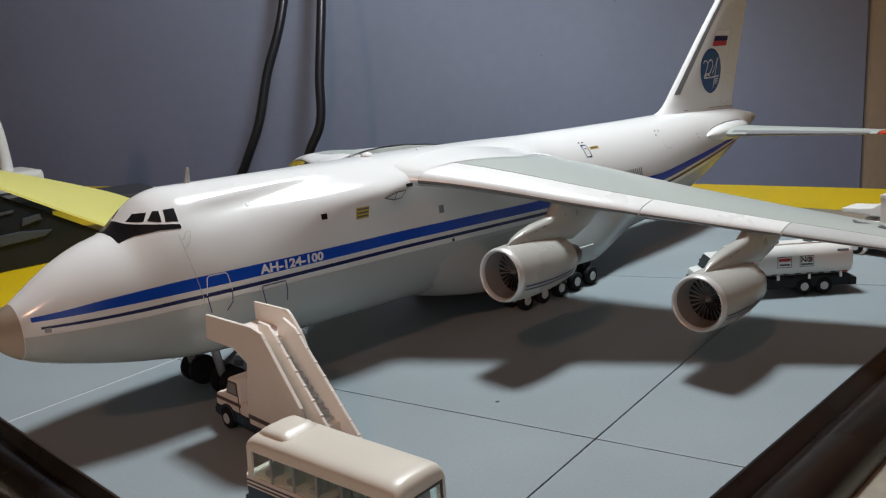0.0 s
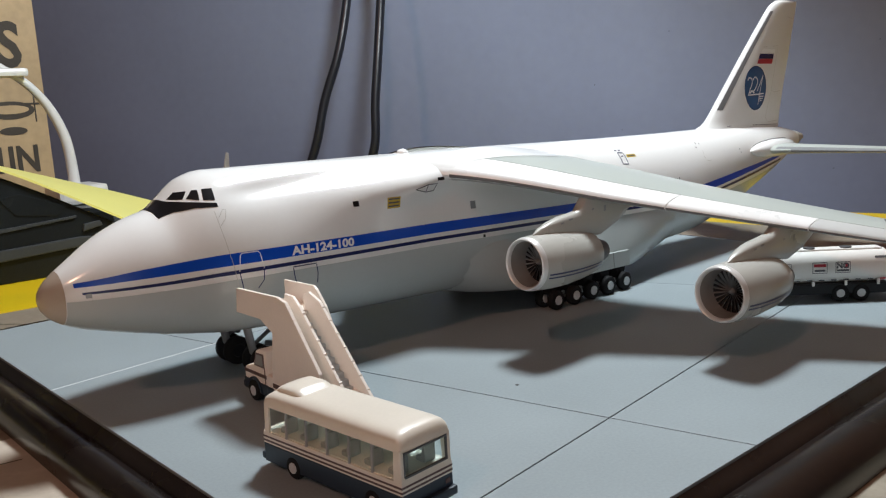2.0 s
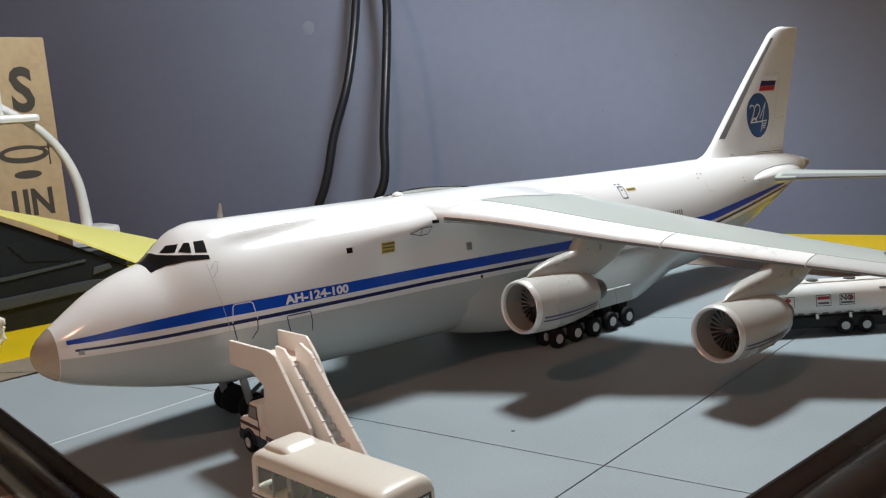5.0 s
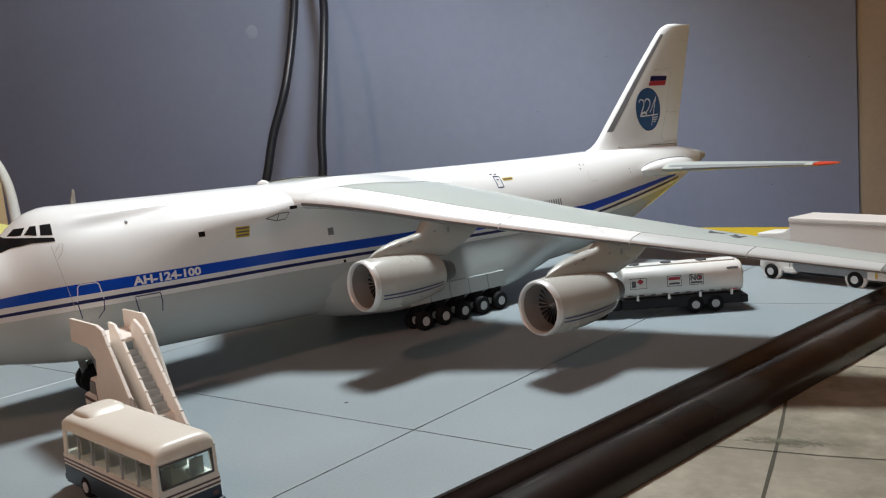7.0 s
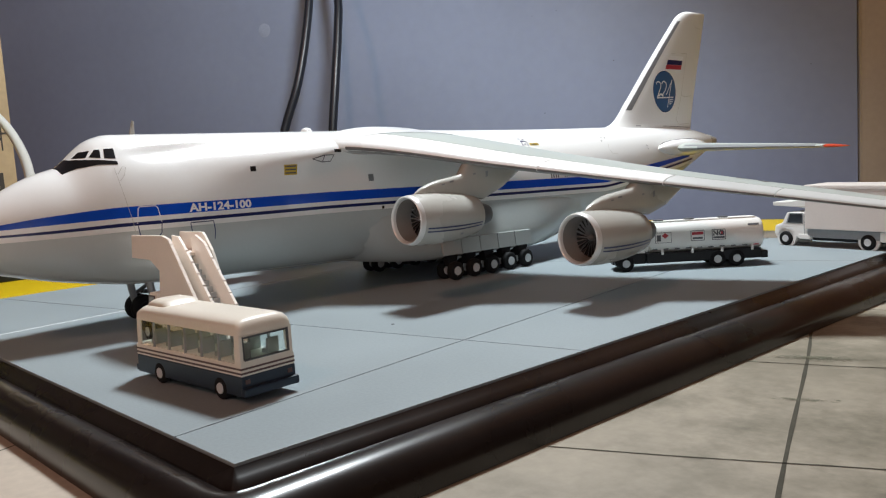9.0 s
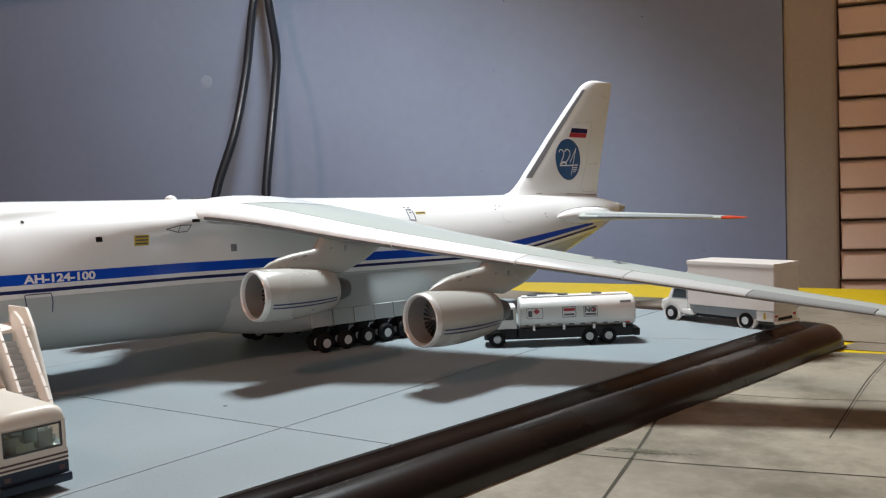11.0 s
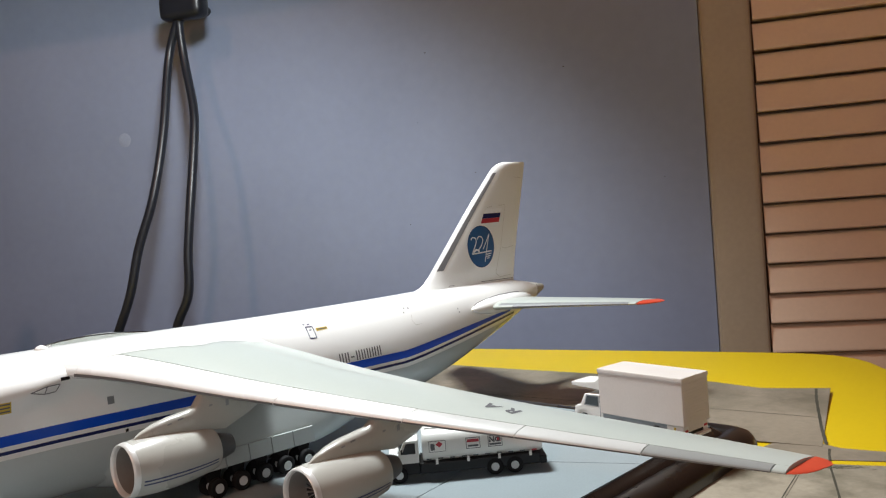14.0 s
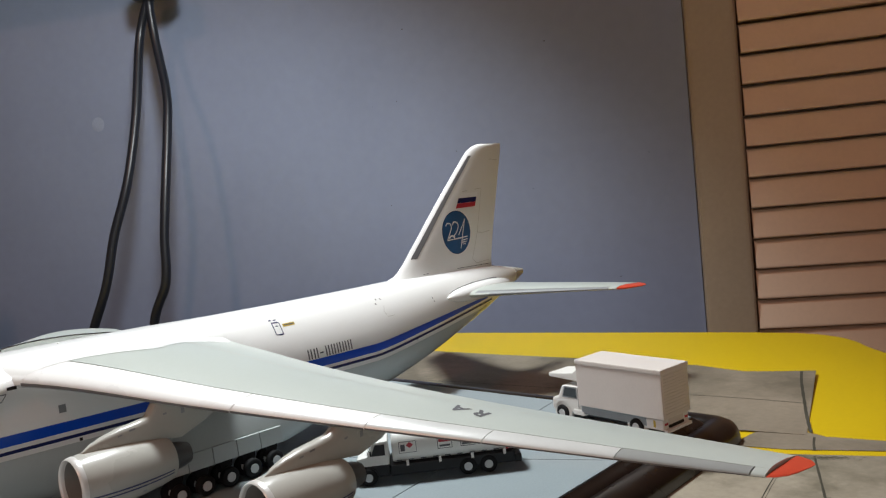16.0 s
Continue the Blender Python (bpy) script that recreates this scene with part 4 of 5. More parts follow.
for pts, wd in ((((-6.9, 3.2), (-6.0, 4.3), (-4.0, 4.0), (-3.5, 2.2), (-5.2, -0.6), (-6.6, -2.9)), 0.6), (((-2.8, 3.4), (-1.4, 4.6), (0.7, 4.0), (1.1, 2.2), (-0.6, -0.1), (-2.4, -1.4)), 0.6),
                (((-6.7, -2.9), (0.5, -2.7), (7.2, -2.4)), 0.55), (((-5.6, -2.2), (-3.6, -1.2), (-1.6, -2.2)), 0.9), (((6.0, 5.4), (4.2, 0.2), (1.9, -7.2)), 0.5), (((6.0, 5.4), (2.8, 1.0), (0.9, -1.4)), 0.5),
                (((3.3, -3.8), (7.0, -3.5)), 0.45), (((3.1, -4.7), (6.4, -4.5)), 0.45), (((3.4, -5.6), (5.4, -5.4)), 0.4)):
    fin_stroke(pts, wd)


def fin_line(pts, width, mat):
    b = bmesh.new()
    for (xa, za), (xb, zb) in zip(pts, pts[1:]):
        d = Vector((xb - xa, 0, zb - za)).normalized()
        s = Vector((-d.z, 0, d.x)) * width / 2
        q = [(xa + s.x, za + s.z), (xb + s.x, zb + s.z), (xb - s.x, zb - s.z), (xa - s.x, za - s.z)]
        b.faces.new([b.verts.new(fin_at(x, z, 0.12)) for x, z in q])
    return part("drawn_line", b, mat, fin)


fin_line([(317.5, 84), (312.5, 64.8), (307.5, 53.2), (310.5, 51.0), (320, 51.4)], 0.22, LINEP)
fin_line([(312.5, 64.8), (316, 64.0), (322.5, 64.6)], 0.22, LINEP)
fin_line([(303.8, 83.4), (317.5, 84.2)], 0.22, LINEP)
fin_line([(325, 97.0), (332, 96.4)], 0.2, LINEP)
# dark line paints in the shadow where the fin meets the fuselage
fin_line([(258.5, 50.75), (275, 50.65), (300, 50.2), (321, 49.6)], 0.22, LINE)
b = bmesh.new()
last = None
for i in range(25):
    z = 57.5 + (99 - 57.5) * i / 24
    a, c, t = lerp_table(FIN, z)
    pair = [b.verts.new(fin_at(a + 1.7, z, 0.10)), b.verts.new(fin_at(a + 5.0 - 1.4 * i / 24, z, 0.10))]
    if last:
        b.faces.new([last[0], last[1], pair[1], pair[0]])
    last = pair
part("deicing_boot", b, BOOT, fin, "dark grey leading-edge strip", smooth=True)

TAIL = [(0.0, 278.0, 5.0, 40.2, 48.0, 0.12), (0.2, 288.0, 14.0, 39.9, 39.5, 0.105), (0.9, 325.0, 59.6, 37.9, 19.5, 0.09), (1.0, 331.2, 67.4, 37.3, 16.0, 0.08)]
for side in (-1, 1):
    def tail_ring(s, k=1.0, side=side):
        x, y, z, chord, th = lerp_table(TAIL, s)
        mid = 0.6
        return [P(x + (mid + (c - mid) * k) * chord, side * y, z + u * naca(c) * th * chord * k) for c, u in foil(14)]
    tp = part("tailplane", loft([tail_ring(s) for s in (0.06, 0.2, 0.35, 0.5, 0.65, 0.8, 0.932)]), GREY_WING, plane, "pale grey tailplane", smooth=True)
    part("tailplane_tip", loft([tail_ring(s, k) for s, k in ((0.937, 1), (0.957, 0.92), (0.975, 0.75), (0.99, 0.5), (1.0, 0.2))]), RED, tp, "orange-red tip", smooth=True)
    b = bmesh.new()
    last = None
    for i in range(17):
        x, y, z, chord, th = lerp_table(TAIL, 0.24 + 0.66 * i / 16)
        row = [b.verts.new(P(x + c * chord - 0.07, side * y, z + u * naca(c) * th * chord + 0.06 * u)) for c, u in ((0.075, 1), (0.04, 1), (0.015, 1), (0.0, 0), (0.015, -1))]
        if last:
            for k in range(4):
                b.faces.new([last[k], last[k + 1], row[k + 1], row[k]])
        last = row
    part("deicing_boot", b, MIDGREY, tp, "dark grey leading-edge strip", smooth=True)
    shape = ((278, 12.2, 0.3), (280, 12.0, 1.6), (284, 11.6, 2.9), (290, 11.0, 3.8), (300, 9.5, 4.4), (312, 7.4, 4.2), (322, 5.4, 3.0), (328, 4.4, 1.0))
    part("root_fairing", loft([[P(x, side * (hy + r * math.cos(a * math.pi / 10)), 40.1 + r * 0.88 * math.sin(a * math.pi / 10)) for a in range(20)] for x, hy, r in shape]), WHITE, plane, "white tailplane root fairing", smooth=True)
    seam = []
    for k in range(15):
        x = 280.5 + 2.6 * k
        hy, r = lerp_table(shape, x)
        for a in range(90, 180, 2):
            z = 40.1 + r * 0.88 * math.sin(radians(a))
            if hy + r * math.cos(radians(a)) <= flank(x, z):
                seam.append((x, z + 0.1))
                break
    lineskin("fairing_seam", seam, 0.3, LINE, 0.1, side)

# engines
E1, E2 = (102.0, 51.0, 23.7), (125.2, 92.0, 17.8)
for side in (-1, 1):
    for (ex, ey, ez) in (E1, E2):
        ez += far_lift(side, ey)
        def ax(a, side=side, ex=ex, ey=ey, ez=ez):
            return P(ex + a, side * ey, ez - 0.012 * a)
        o, d = ax(0), ax(10)
        eng = part("engine_cowl", turned([(0.75, 6.0), (1.2, 6.75), (3.5, 7.15), (8, 7.35), (13, 7.25), (18, 6.8), (22, 6.2), (25.0, 5.55), (25.4, 5.3), (25.0, 4.9), (19, 5.2), (18, 2.5)], o, d, 40, False), NACELLE, plane, "warm grey engine cowl", smooth=True)
        part("intake_lip", turned([(2.2, 5.75), (0.7, 5.95), (0.15, 6.2), (0.0, 6.45), (0.2, 6.68), (0.75, 6.85), (1.3, 6.97), (1.6, 7.0)], o, d, 40, False), CHROME, eng, "polished metal intake lip", smooth=True)
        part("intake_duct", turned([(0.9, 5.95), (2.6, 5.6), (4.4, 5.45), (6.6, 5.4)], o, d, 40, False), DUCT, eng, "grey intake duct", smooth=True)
        # black plate behind the blades puts the intake's deep shade into colour
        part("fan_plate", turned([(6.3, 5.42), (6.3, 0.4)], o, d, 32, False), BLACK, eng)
        part("spinner", turned([(4.3, 0.05), (4.8, 0.45), (5.4, 0.75), (6.0, 0.95), (6.3, 1.0)], o, d, 16, False), FANM, eng, "small steel spinner", smooth=True)
        blade = None
        od, uu = Vector(o), (Vector(d) - Vector(o)).normalized()
        p1 = uu.orthogonal().normalized()
        p2 = uu.cross(p1)
        for k in range(24):
            bl = bmesh.new()
            t = 2 * math.pi * k / 24
            q = [bl.verts.new(od + uu * along + (p1 * math.cos(t + tw) + p2 * math.sin(t + tw)) * r) for r, tw, along in ((0.95, -0.10, 5.6), (0.95, 0.06, 6.1), (5.3, 0.075, 6.15), (5.3, 0.0, 5.75))]
            bl.faces.new(q)
            bl.faces.new([bl.verts.new(v.co + uu * 0.15) for v in reversed(q)])
            part("fan_blade", bl, FANM, eng)
        part("exhaust", turned([(19, 4.4), (25, 4.1), (29, 3.3), (31.0, 2.7), (31.0, 2.4), (27, 2.2), (27, 0.4)], o, d, 28, False), DKGREY, eng, "dark metal exhaust", smooth=True)
        # twin stripe round the outer side of the cowl
        if side < 0:
            for r0, off in ((7.42, -0.28), (7.42, -0.42)):
                b = bmesh.new()
                last = None
                for i in range(21):
                    a = 2.4 + (24.0 - 2.4) * i / 20
                    rr = lerp_table([(1.2, 6.8), (3.5, 7.15), (8, 7.35), (13, 7.25), (18, 6.8), (22, 6.2), (25, 5.55)], a)[0] + 0.06
                    pair = []
                    for t in (off, off - 0.06):
                        pair.append(b.verts.new((ax(a)[0], -ey - rr * math.cos(t), ax(a)[2] + rr * math.sin(t))))
                    if last:
                        b.faces.new([last[0], last[1], pair[1], pair[0]])
                    last = pair
                part("cowl_stripe", b, COWLBLUE, eng, "thin blue cowl stripe", smooth=True)
            b = bmesh.new()
            b.faces.new([b.verts.new((ax(a)[0], -ey - 7.35 * math.cos(t), ax(a)[2] + 7.35 * math.sin(t))) for a, t in ((15, -0.62), (16, -0.62), (16, -0.72), (15, -0.72))])
            part("latch", b, MIDGREY, eng)
        # pylon
        s_mid = [k / 200 for k in range(201) if station(WING, k / 200)[1] <= ey][-1]
        lx, ly, lz, chord, th = station(WING, s_mid)
        lz += far_lift(side, ly)
        rings = []
        for x, top, bot, hw in ((ex + 3.4, ez + 7.2, ez + 6.3, 0.15), (ex + 5.5, ez + 8.5, ez + 6.3, 0.9), (ex + 9, ez + 9.8, ez + 6.2, 1.5), (ex + 13, ez + 10.7, ez + 6.0, 1.9), (ex + 18, ez + 11.3, ez + 5.6, 2.0), (lx - 0.8, ez + 11.8, ez + 5.2, 2.0), (lx + 1.6, lz - 0.4, ez + 5.0, 1.9), (lx + 8, lz - 0.4, ez + 4.0, 1.6), (lx + 16, lz - 0.6, (ez + 3.2 + lz) / 2 - 2.4, 1.3), (lx + 24, lz - 0.8, lz - 3.8, 0.7), (lx + 29, lz - 0.9, lz - 1.5, 0.2)):
            x = max(x, (rings[-1][0][0] + X0 + 1.5) if rings else x)
            r = []
            for k in range(16):
                a = 2 * math.pi * k / 16
                r.append(P(x, side * ey + hw * math.copysign(abs(math.cos(a)) ** 0.6, math.cos(a)), (top + bot) / 2 + (top - bot) / 2 * math.copysign(abs(math.sin(a)) ** 0.6, math.sin(a))))
            rings.append(r)
        py = part("pylon", loft(rings), NACELLE, plane, "warm grey engine pylon", smooth=True)
        if side < 0:
            for x, z, w_, h_ in ((ex + 15, ez + 9.6, 1.6, 0.5), (ex + 12, ez + 9.0, 1.2, 0.4), (lx + 3, lz - 4.2, 1.0, 0.5), (lx + 8, lz - 5.0, 1.0, 1.6)):
                b = bmesh.new()
                b.faces.new([b.verts.new(P(xx, -ey - 2.06, zz)) for xx, zz in ((x, z), (x + w_, z + 0.15), (x + w_, z + 0.15 + h_), (x, z + h_))])
                part("vent", b, MIDGREY, py)

# main gear fairings, doors and wheels
for side in (-1, 1):
    rings = []
    for x, k in ((112, 0.0), (115, 0.22), (119, 0.45), (126, 0.72), (136, 0.95), (142, 1.0), (160, 1.0), (186, 1.0), (198, 0.75), (210, 0.4), (222, 0.0)):
        low = lerp_table(BODY, x)[0]
        pts = []
        for y, z in ((0, 6.6), (12, 6.6), (19, 6.9), (21.6, 8.0), (22.4, 10.5), (21.6, 14.5), (19.9, 19.0), (18.2, 23.5), (17.0, 26.5)):
            zz = max(low + 0.3, 8.9) + (z - max(low + 0.3, 8.9)) * k if z < low + 0.3 else z
            base = flank(x, max(zz, low + 0.15)) - 0.25
            pts.append(P(x, side * min(y, base + (y - base) * k if y > base else y), zz))
        rings.append(pts + [P(x, side * 5, 24)])
    part("gear_fairing", loft(rings), GREY_BELLY, plane, "pale grey main gear fairing", smooth=True)
    for k in range(5):
        x = 139.6 + k * 8.6
        part("gear_door", prism([(side * 21.0, 13.6), (side * 22.5, 13.4), (side * 23.1, 8.3), (side * 22.6, 8.2)], "x", P(x + 0.15, 0, 0)[0], P(x + 8.45, 0, 0)[0], 0.1), GREY_BELLY, plane, "pale grey gear door")


def wheel(name, x, y, z, r, w, parent, tyre_mat=TYRE, hub_mat=HUB, seg=22, axle=(0, 1, 0)):
    c, e = Vector((x, y, z)), Vector(axle)
    wh = part(name, turned([(-w / 2, r * 0.5), (-w / 2, r * 0.86), (-w * 0.36, r * 0.985), (0, r), (w * 0.36, r * 0.985), (w / 2, r * 0.86), (w / 2, r * 0.5)], c, c + e, seg), tyre_mat, parent, "black rubber tyre", smooth=False)
    for f in wh.data.polygons:
        f.use_smooth = len(f.vertices) == 4
    for s in (-1, 1):
        part("hub", turned([(0, r * 0.50), (0.30 * w / 2, r * 0.46), (0.12 * w, r * 0.2), (0.16 * w, 0.02)], c + e * (s * w / 2 * 0.9), c + e * (s * (w / 2 + 1)), 16), hub_mat, wh, "pale grey wheel hub")
    return wh


R_M = 3.1
for side in (-1, 1):
    for k in range(5):
        x = 144.0 + k * 8.5
        zc = R_M + (x - X0) * math.tan(radians(PITCH_UP))
        for y in (23.7, 18.4):
            wheel("main_wheel", x - X0, side * y, zc, R_M, 2.3, plane)
        part("bogie", prism([(x - X0 - 2.6, 8.6), (x - X0 + 2.8, 8.6), (x - X0 + 1.6, 4.4), (x - X0 - 1.4, 4.4)], "y", side * 21 - 1.4, side * 21 + 1.4, 0.3), TYRE, plane, "black gear bogie")
        part("gear_leg", tube([P(x, side * 21, zc), P(x, side * 20.6, 9)], 0.8, 10), DKGREY, plane)
        part("gear_arm", prism([(x - X0 - 0.6, zc), (x - X0 + 0.6, zc), (x - X0 + 2.4, 8.5), (x - X0 + 1.0, 8.5)], "y", side * 21 - 0.5, side * 21 + 0.5, 0.1), MIDGREY, plane)
    x = 49.6
    zc = 3.8 + (x - X0) * math.tan(radians(PITCH_UP))
    for y in (5.2, 9.6):
        wheel("nose_wheel", x - X0, side * y, zc, 3.8, 2.3, plane, TYRE, CHASSIS)
    part("nose_leg", tube([P(x, side * 7.4, zc), P(x - 1.8, side * 7.3, zc + 2.4), P(x - 3.0, side * 7.2, 11.0)], [0.9, 1.0, 1.1], 10), MIDGREY, plane, "grey nose gear leg", smooth=True)
    part("nose_axle", tube([P(x, side * 4.2, zc), P(x, side * 10.6, zc)], 0.6, 8), MIDGREY, plane)
    part("drag_strut", tube([P(x - 2.4, side * 7.2, zc + 3.6), P(x + 5.0, side * 7.0, 10.0)], 0.55, 8), DKGREY, plane)
    part("steering_arm", tube([P(x + 1.0, side * 8.6, zc + 4.4), P(x + 3.0, side * 9.4, zc + 4.0)], 0.7, 8), DKGREY, plane)

# ---- ground vehicles ----


def rounded_ring(x0, x1, y, z0, z1, r, n=5):
    """A ring in the plane y = const: a box with rounded upper corners."""
    pts = [(x0, z0), (x1, z0)]
    pts += [(x1 - r + r * math.cos(a * math.pi / 2 / n), z1 - r + r * math.sin(a * math.pi / 2 / n)) for a in range(n + 1)]
    pts += [(x0 + r + r * math.cos(math.pi / 2 + a * math.pi / 2 / n), z1 - r + r * math.sin(math.pi / 2 + a * math.pi / 2 / n)) for a in range(n + 1)]
    return [(x, y, z) for x, z in pts]


# minibus; y is its front
bus = thing("toy_minibus", "cream and slate-navy toy minibus on the apron", "toy bus", pose(0.0294, -0.0776, 0, 0, 0, 6.0))
HWB, LB = 5.9, 19.2
part("lower_body", loft([rounded_ring(-HWB, HWB, -LB, 1.5, 5.2, 0.3), rounded_ring(-HWB, HWB, LB - 0.8, 1.5, 5.2, 0.3), rounded_ring(-HWB + 0.8, HWB - 0.8, LB, 1.7, 5.1, 0.3)]), BUSNAVY, bus, "slate-navy lower body")
part("waist", loft([rounded_ring(-HWB, HWB, -LB, 5.2, 7.4, 0.02), rounded_ring(-HWB, HWB, LB - 0.8, 5.2, 7.4, 0.02), rounded_ring(-HWB + 0.7, HWB - 0.7, LB - 0.1, 5.2, 7.4, 0.02)]), BUSCREAM, bus, "cream waist band")
for z in (5.55, 6.35):
    part("pinstripe", box(-HWB - 0.05, -LB - 0.05, z, HWB + 0.05, LB - 0.7, z + 0.36), BROWNLINE, bus, "brown pinstripe")


def roof_ring(y, w_, h_, z0=12.55):
    r = [(w_, y, z0)]
    for k in range(1, 16):
        a = math.pi * k / 16
        r.append((w_ * math.copysign(abs(math.cos(a)) ** 0.5, math.cos(a)), y, z0 + h_ * math.sin(a) ** 0.5))
    return r + [(-w_, y, z0)]


roof = part("roof", loft([roof_ring(y, w_, h_) for y, w_, h_ in ((-LB + 0.05, 5.5, 0.8), (-LB + 0.25, 5.7, 1.8), (-LB + 0.7, 5.82, 2.5), (-LB + 1.4, 5.9, 2.85), (-LB + 3, 5.93, 3.0), (8, 5.93, 3.0), (LB - 4.5, 5.93, 3.0), (LB - 3.0, 5.9, 2.8), (LB - 1.8, 5.8, 2.2), (LB - 1.1, 5.5, 1.0))]), BUSCREAM, bus, "cream rounded roof", smooth=True)
part("roof_pod", loft([roof_ring(y, w_, h_, 14.8) for y, w_, h_ in ((8.2, 3.6, 0.5), (9.6, 4.0, 1.5), (10.6, 4.1, 1.75), (LB - 4.6, 4.1, 1.75), (LB - 3.4, 3.9, 1.2), (LB - 2.6, 3.5, 0.2))]), BUSCREAM, roof, smooth=True)
# pillars and panes of the flanks
n_win = 6
span0, span1 = -LB + 1.2, LB - 2.0
step = (span1 - span0) / n_win
for s in (-1, 1):
    for k in range(n_win + 1):
        y = span0 + k * step
        w_ = 0.42 if 0 < k < n_win else 1.3
        part("pillar", prism([(s * HWB, 7.3), (s * (HWB - 0.28), 12.7), (s * (HWB - 0.75), 12.7), (s * (HWB - 0.45), 7.3)], "y", y - w_ / 2, y + w_ / 2), BUSCREAM if k in (0, n_win) else MIDGREY, bus)
    for k in range(n_win):
        y = span0 + k * step
        pane = part("side_pane", prism([(s * (HWB - 0.12), 7.4), (s * (HWB - 0.36), 12.6), (s * (HWB - 0.5), 12.6), (s * (HWB - 0.26), 7.4)], "y", y + 0.25, y + step - 0.25), BUSGLASS, bus, "clear side window")
        pane.visible_shadow = False
    for y in (9.8, -12.0):
        wheel("wheel", s * (HWB - 0.7), y, 2.2, 2.2, 1.6, bus, axle=(1, 0, 0))
part("rear_frame", box(-HWB + 0.1, -LB, 7.3, HWB - 0.1, -LB + 0.9, 8.1, 0.2), BUSCREAM, bus)
part("rear_frame", box(-HWB + 0.35, -LB + 0.2, 12.0, HWB - 0.35, -LB + 1.2, 13.2, 0.2), BUSCREAM, bus)
pane = part("rear_pane", box(-HWB + 0.9, -LB + 0.25, 8.0, HWB - 0.9, -LB + 0.4, 12.1), BUSGLASS, bus, "clear rear window")
pane.visible_shadow = False
for x in (-HWB + 0.95, HWB - 0.95):
    part("rear_post", box(x - 0.16, -LB + 0.1, 7.9, x + 0.16, -LB + 0.5, 12.3), DKGREY, bus)
for x in (-HWB + 0.45, HWB - 0.45):
    part("corner_post", box(x - 0.4, -LB + 0.05, 7.3, x + 0.4, -LB + 1.0, 12.9, 0.25), BUSCREAM, bus)
for z in (8.0, 12.1):
    part("rear_seal", box(-HWB + 0.9, -LB - 0.02, z - 0.15, HWB - 0.9, -LB + 0.5, z + 0.15), DKGREY, bus)
pane = part("windscreen", box(-HWB + 0.9, LB - 1.7, 7.6, HWB - 0.9, LB - 1.5, 12.8), BUSGLASS, bus, "clear windscreen")
pane.visible_shadow = False
part("cabin_floor", box(-HWB + 0.5, -LB + 0.8, 5.2, HWB - 0.5, LB - 1.4, 7.55), BUSFLOOR, bus)
for k in range(6):
    y = span0 + 1.2 + k * step
    for x in (-3.2, 3.2):
        part("seat", prism([(y, 7.5), (y + 2.2, 7.5), (y + 2.2, 8.5), (y + 0.9, 8.5), (y + 0.5, 10.6), (y, 10.6)], "x", x - 1.3, x + 1.3, 0.2), SEATM, bus, "grey seat")
part("rear_bumper", box(-HWB - 0.2, -LB - 1.0, 1.5, HWB + 0.2, -LB + 0.4, 3.1, 0.35), BUSNAVY, bus, "slate-navy bumper")
part("front_bumper", box(-HWB + 0.2, LB - 0.6, 1.5, HWB - 0.2, LB + 0.7, 2.9, 0.35), BUSNAVY, bus)
for x in (-4.7, 4.7):
    part("tail_lamp", box(x - 0.5, -LB - 0.12, 3.7, x + 0.5, -LB + 0.1, 4.5), BROWNLINE, bus, "dark red tail lamp")

# tanker lorry
tank = thing("toy_fuel_tanker", "white toy fuel tanker lorry with black chassis", "toy truck", pose(0.2000, -0.0735, 0, 0, 0, 46.5))
# its front is y; near side is minus x
part("chassis", box(-3.6, -25.5, 2.0, 3.6, 23.0, 4.6, 0.3), CHASSIS, tank, "black chassis")
part("side_skirt", box(-6.0, -24.6, 2.3, 6.0, 12.4, 5.6, 0.4), CHASSIS, tank, "black side skirt")
part("rear_bumper", box(-6.2, -26.6, 2.2, 6.2, -24.4, 4.6, 0.4), CHASSIS, tank)


def tank_ring(y, k=1.0):
    r = []
    for j in range(32):
        a = 2 * math.pi * j / 32
        r.append((6.1 * k * math.copysign(abs(math.cos(a)) ** 0.75, math.cos(a)), y, 10.2 + 5.0 * k * math.copysign(abs(math.sin(a)) ** 0.75, math.sin(a))))
    return r


tk = part("tank", loft([tank_ring(-25.4, 0.93), tank_ring(-25.0, 0.98), tank_ring(-24.5, 1), tank_ring(10.8, 1), tank_ring(11.2, 0.98), tank_ring(11.5, 0.93)]), VEHWHITE, tank, "gloss white tank")
for f in tk.data.polygons:
    f.use_smooth = len(f.vertices) == 4
part("walkway", box(-2.2, -24, 15.05, 2.2, 10.5, 15.5, 0.15), VEHWHITE, tank)
for y in (-14, -3, 7):
    part("hatch", turned([(0, 1.7), (0.4, 1.7), (0.45, 1.4)], (0, y, 15.45), (0, y, 16), 16), DKGREY, tank, "dark round hatch")
for k in range(10):
    y = -23.6 + k * 3.6
    part("reflector", box(-6.12, y, 6.6, -6.02, y + 1.6, 6.95), FLAGRED if k == 0 else DKGREY, tank)
for k in range(4):
    y = -22 + k * 9.6
    part("bracket", box(-6.2, y, 5.0, -5.6, y + 0.8, 6.6, 0.1), VEHWHITE, tank)


def tank_side(y, z, eps=0.06):
    t = min(0.999, abs(z - 10.2) / 5.0)
    s = t ** (1 / 0.75)
    return (-(6.1 * max(0, 1 - s * s) ** 0.375) - eps, y, z)


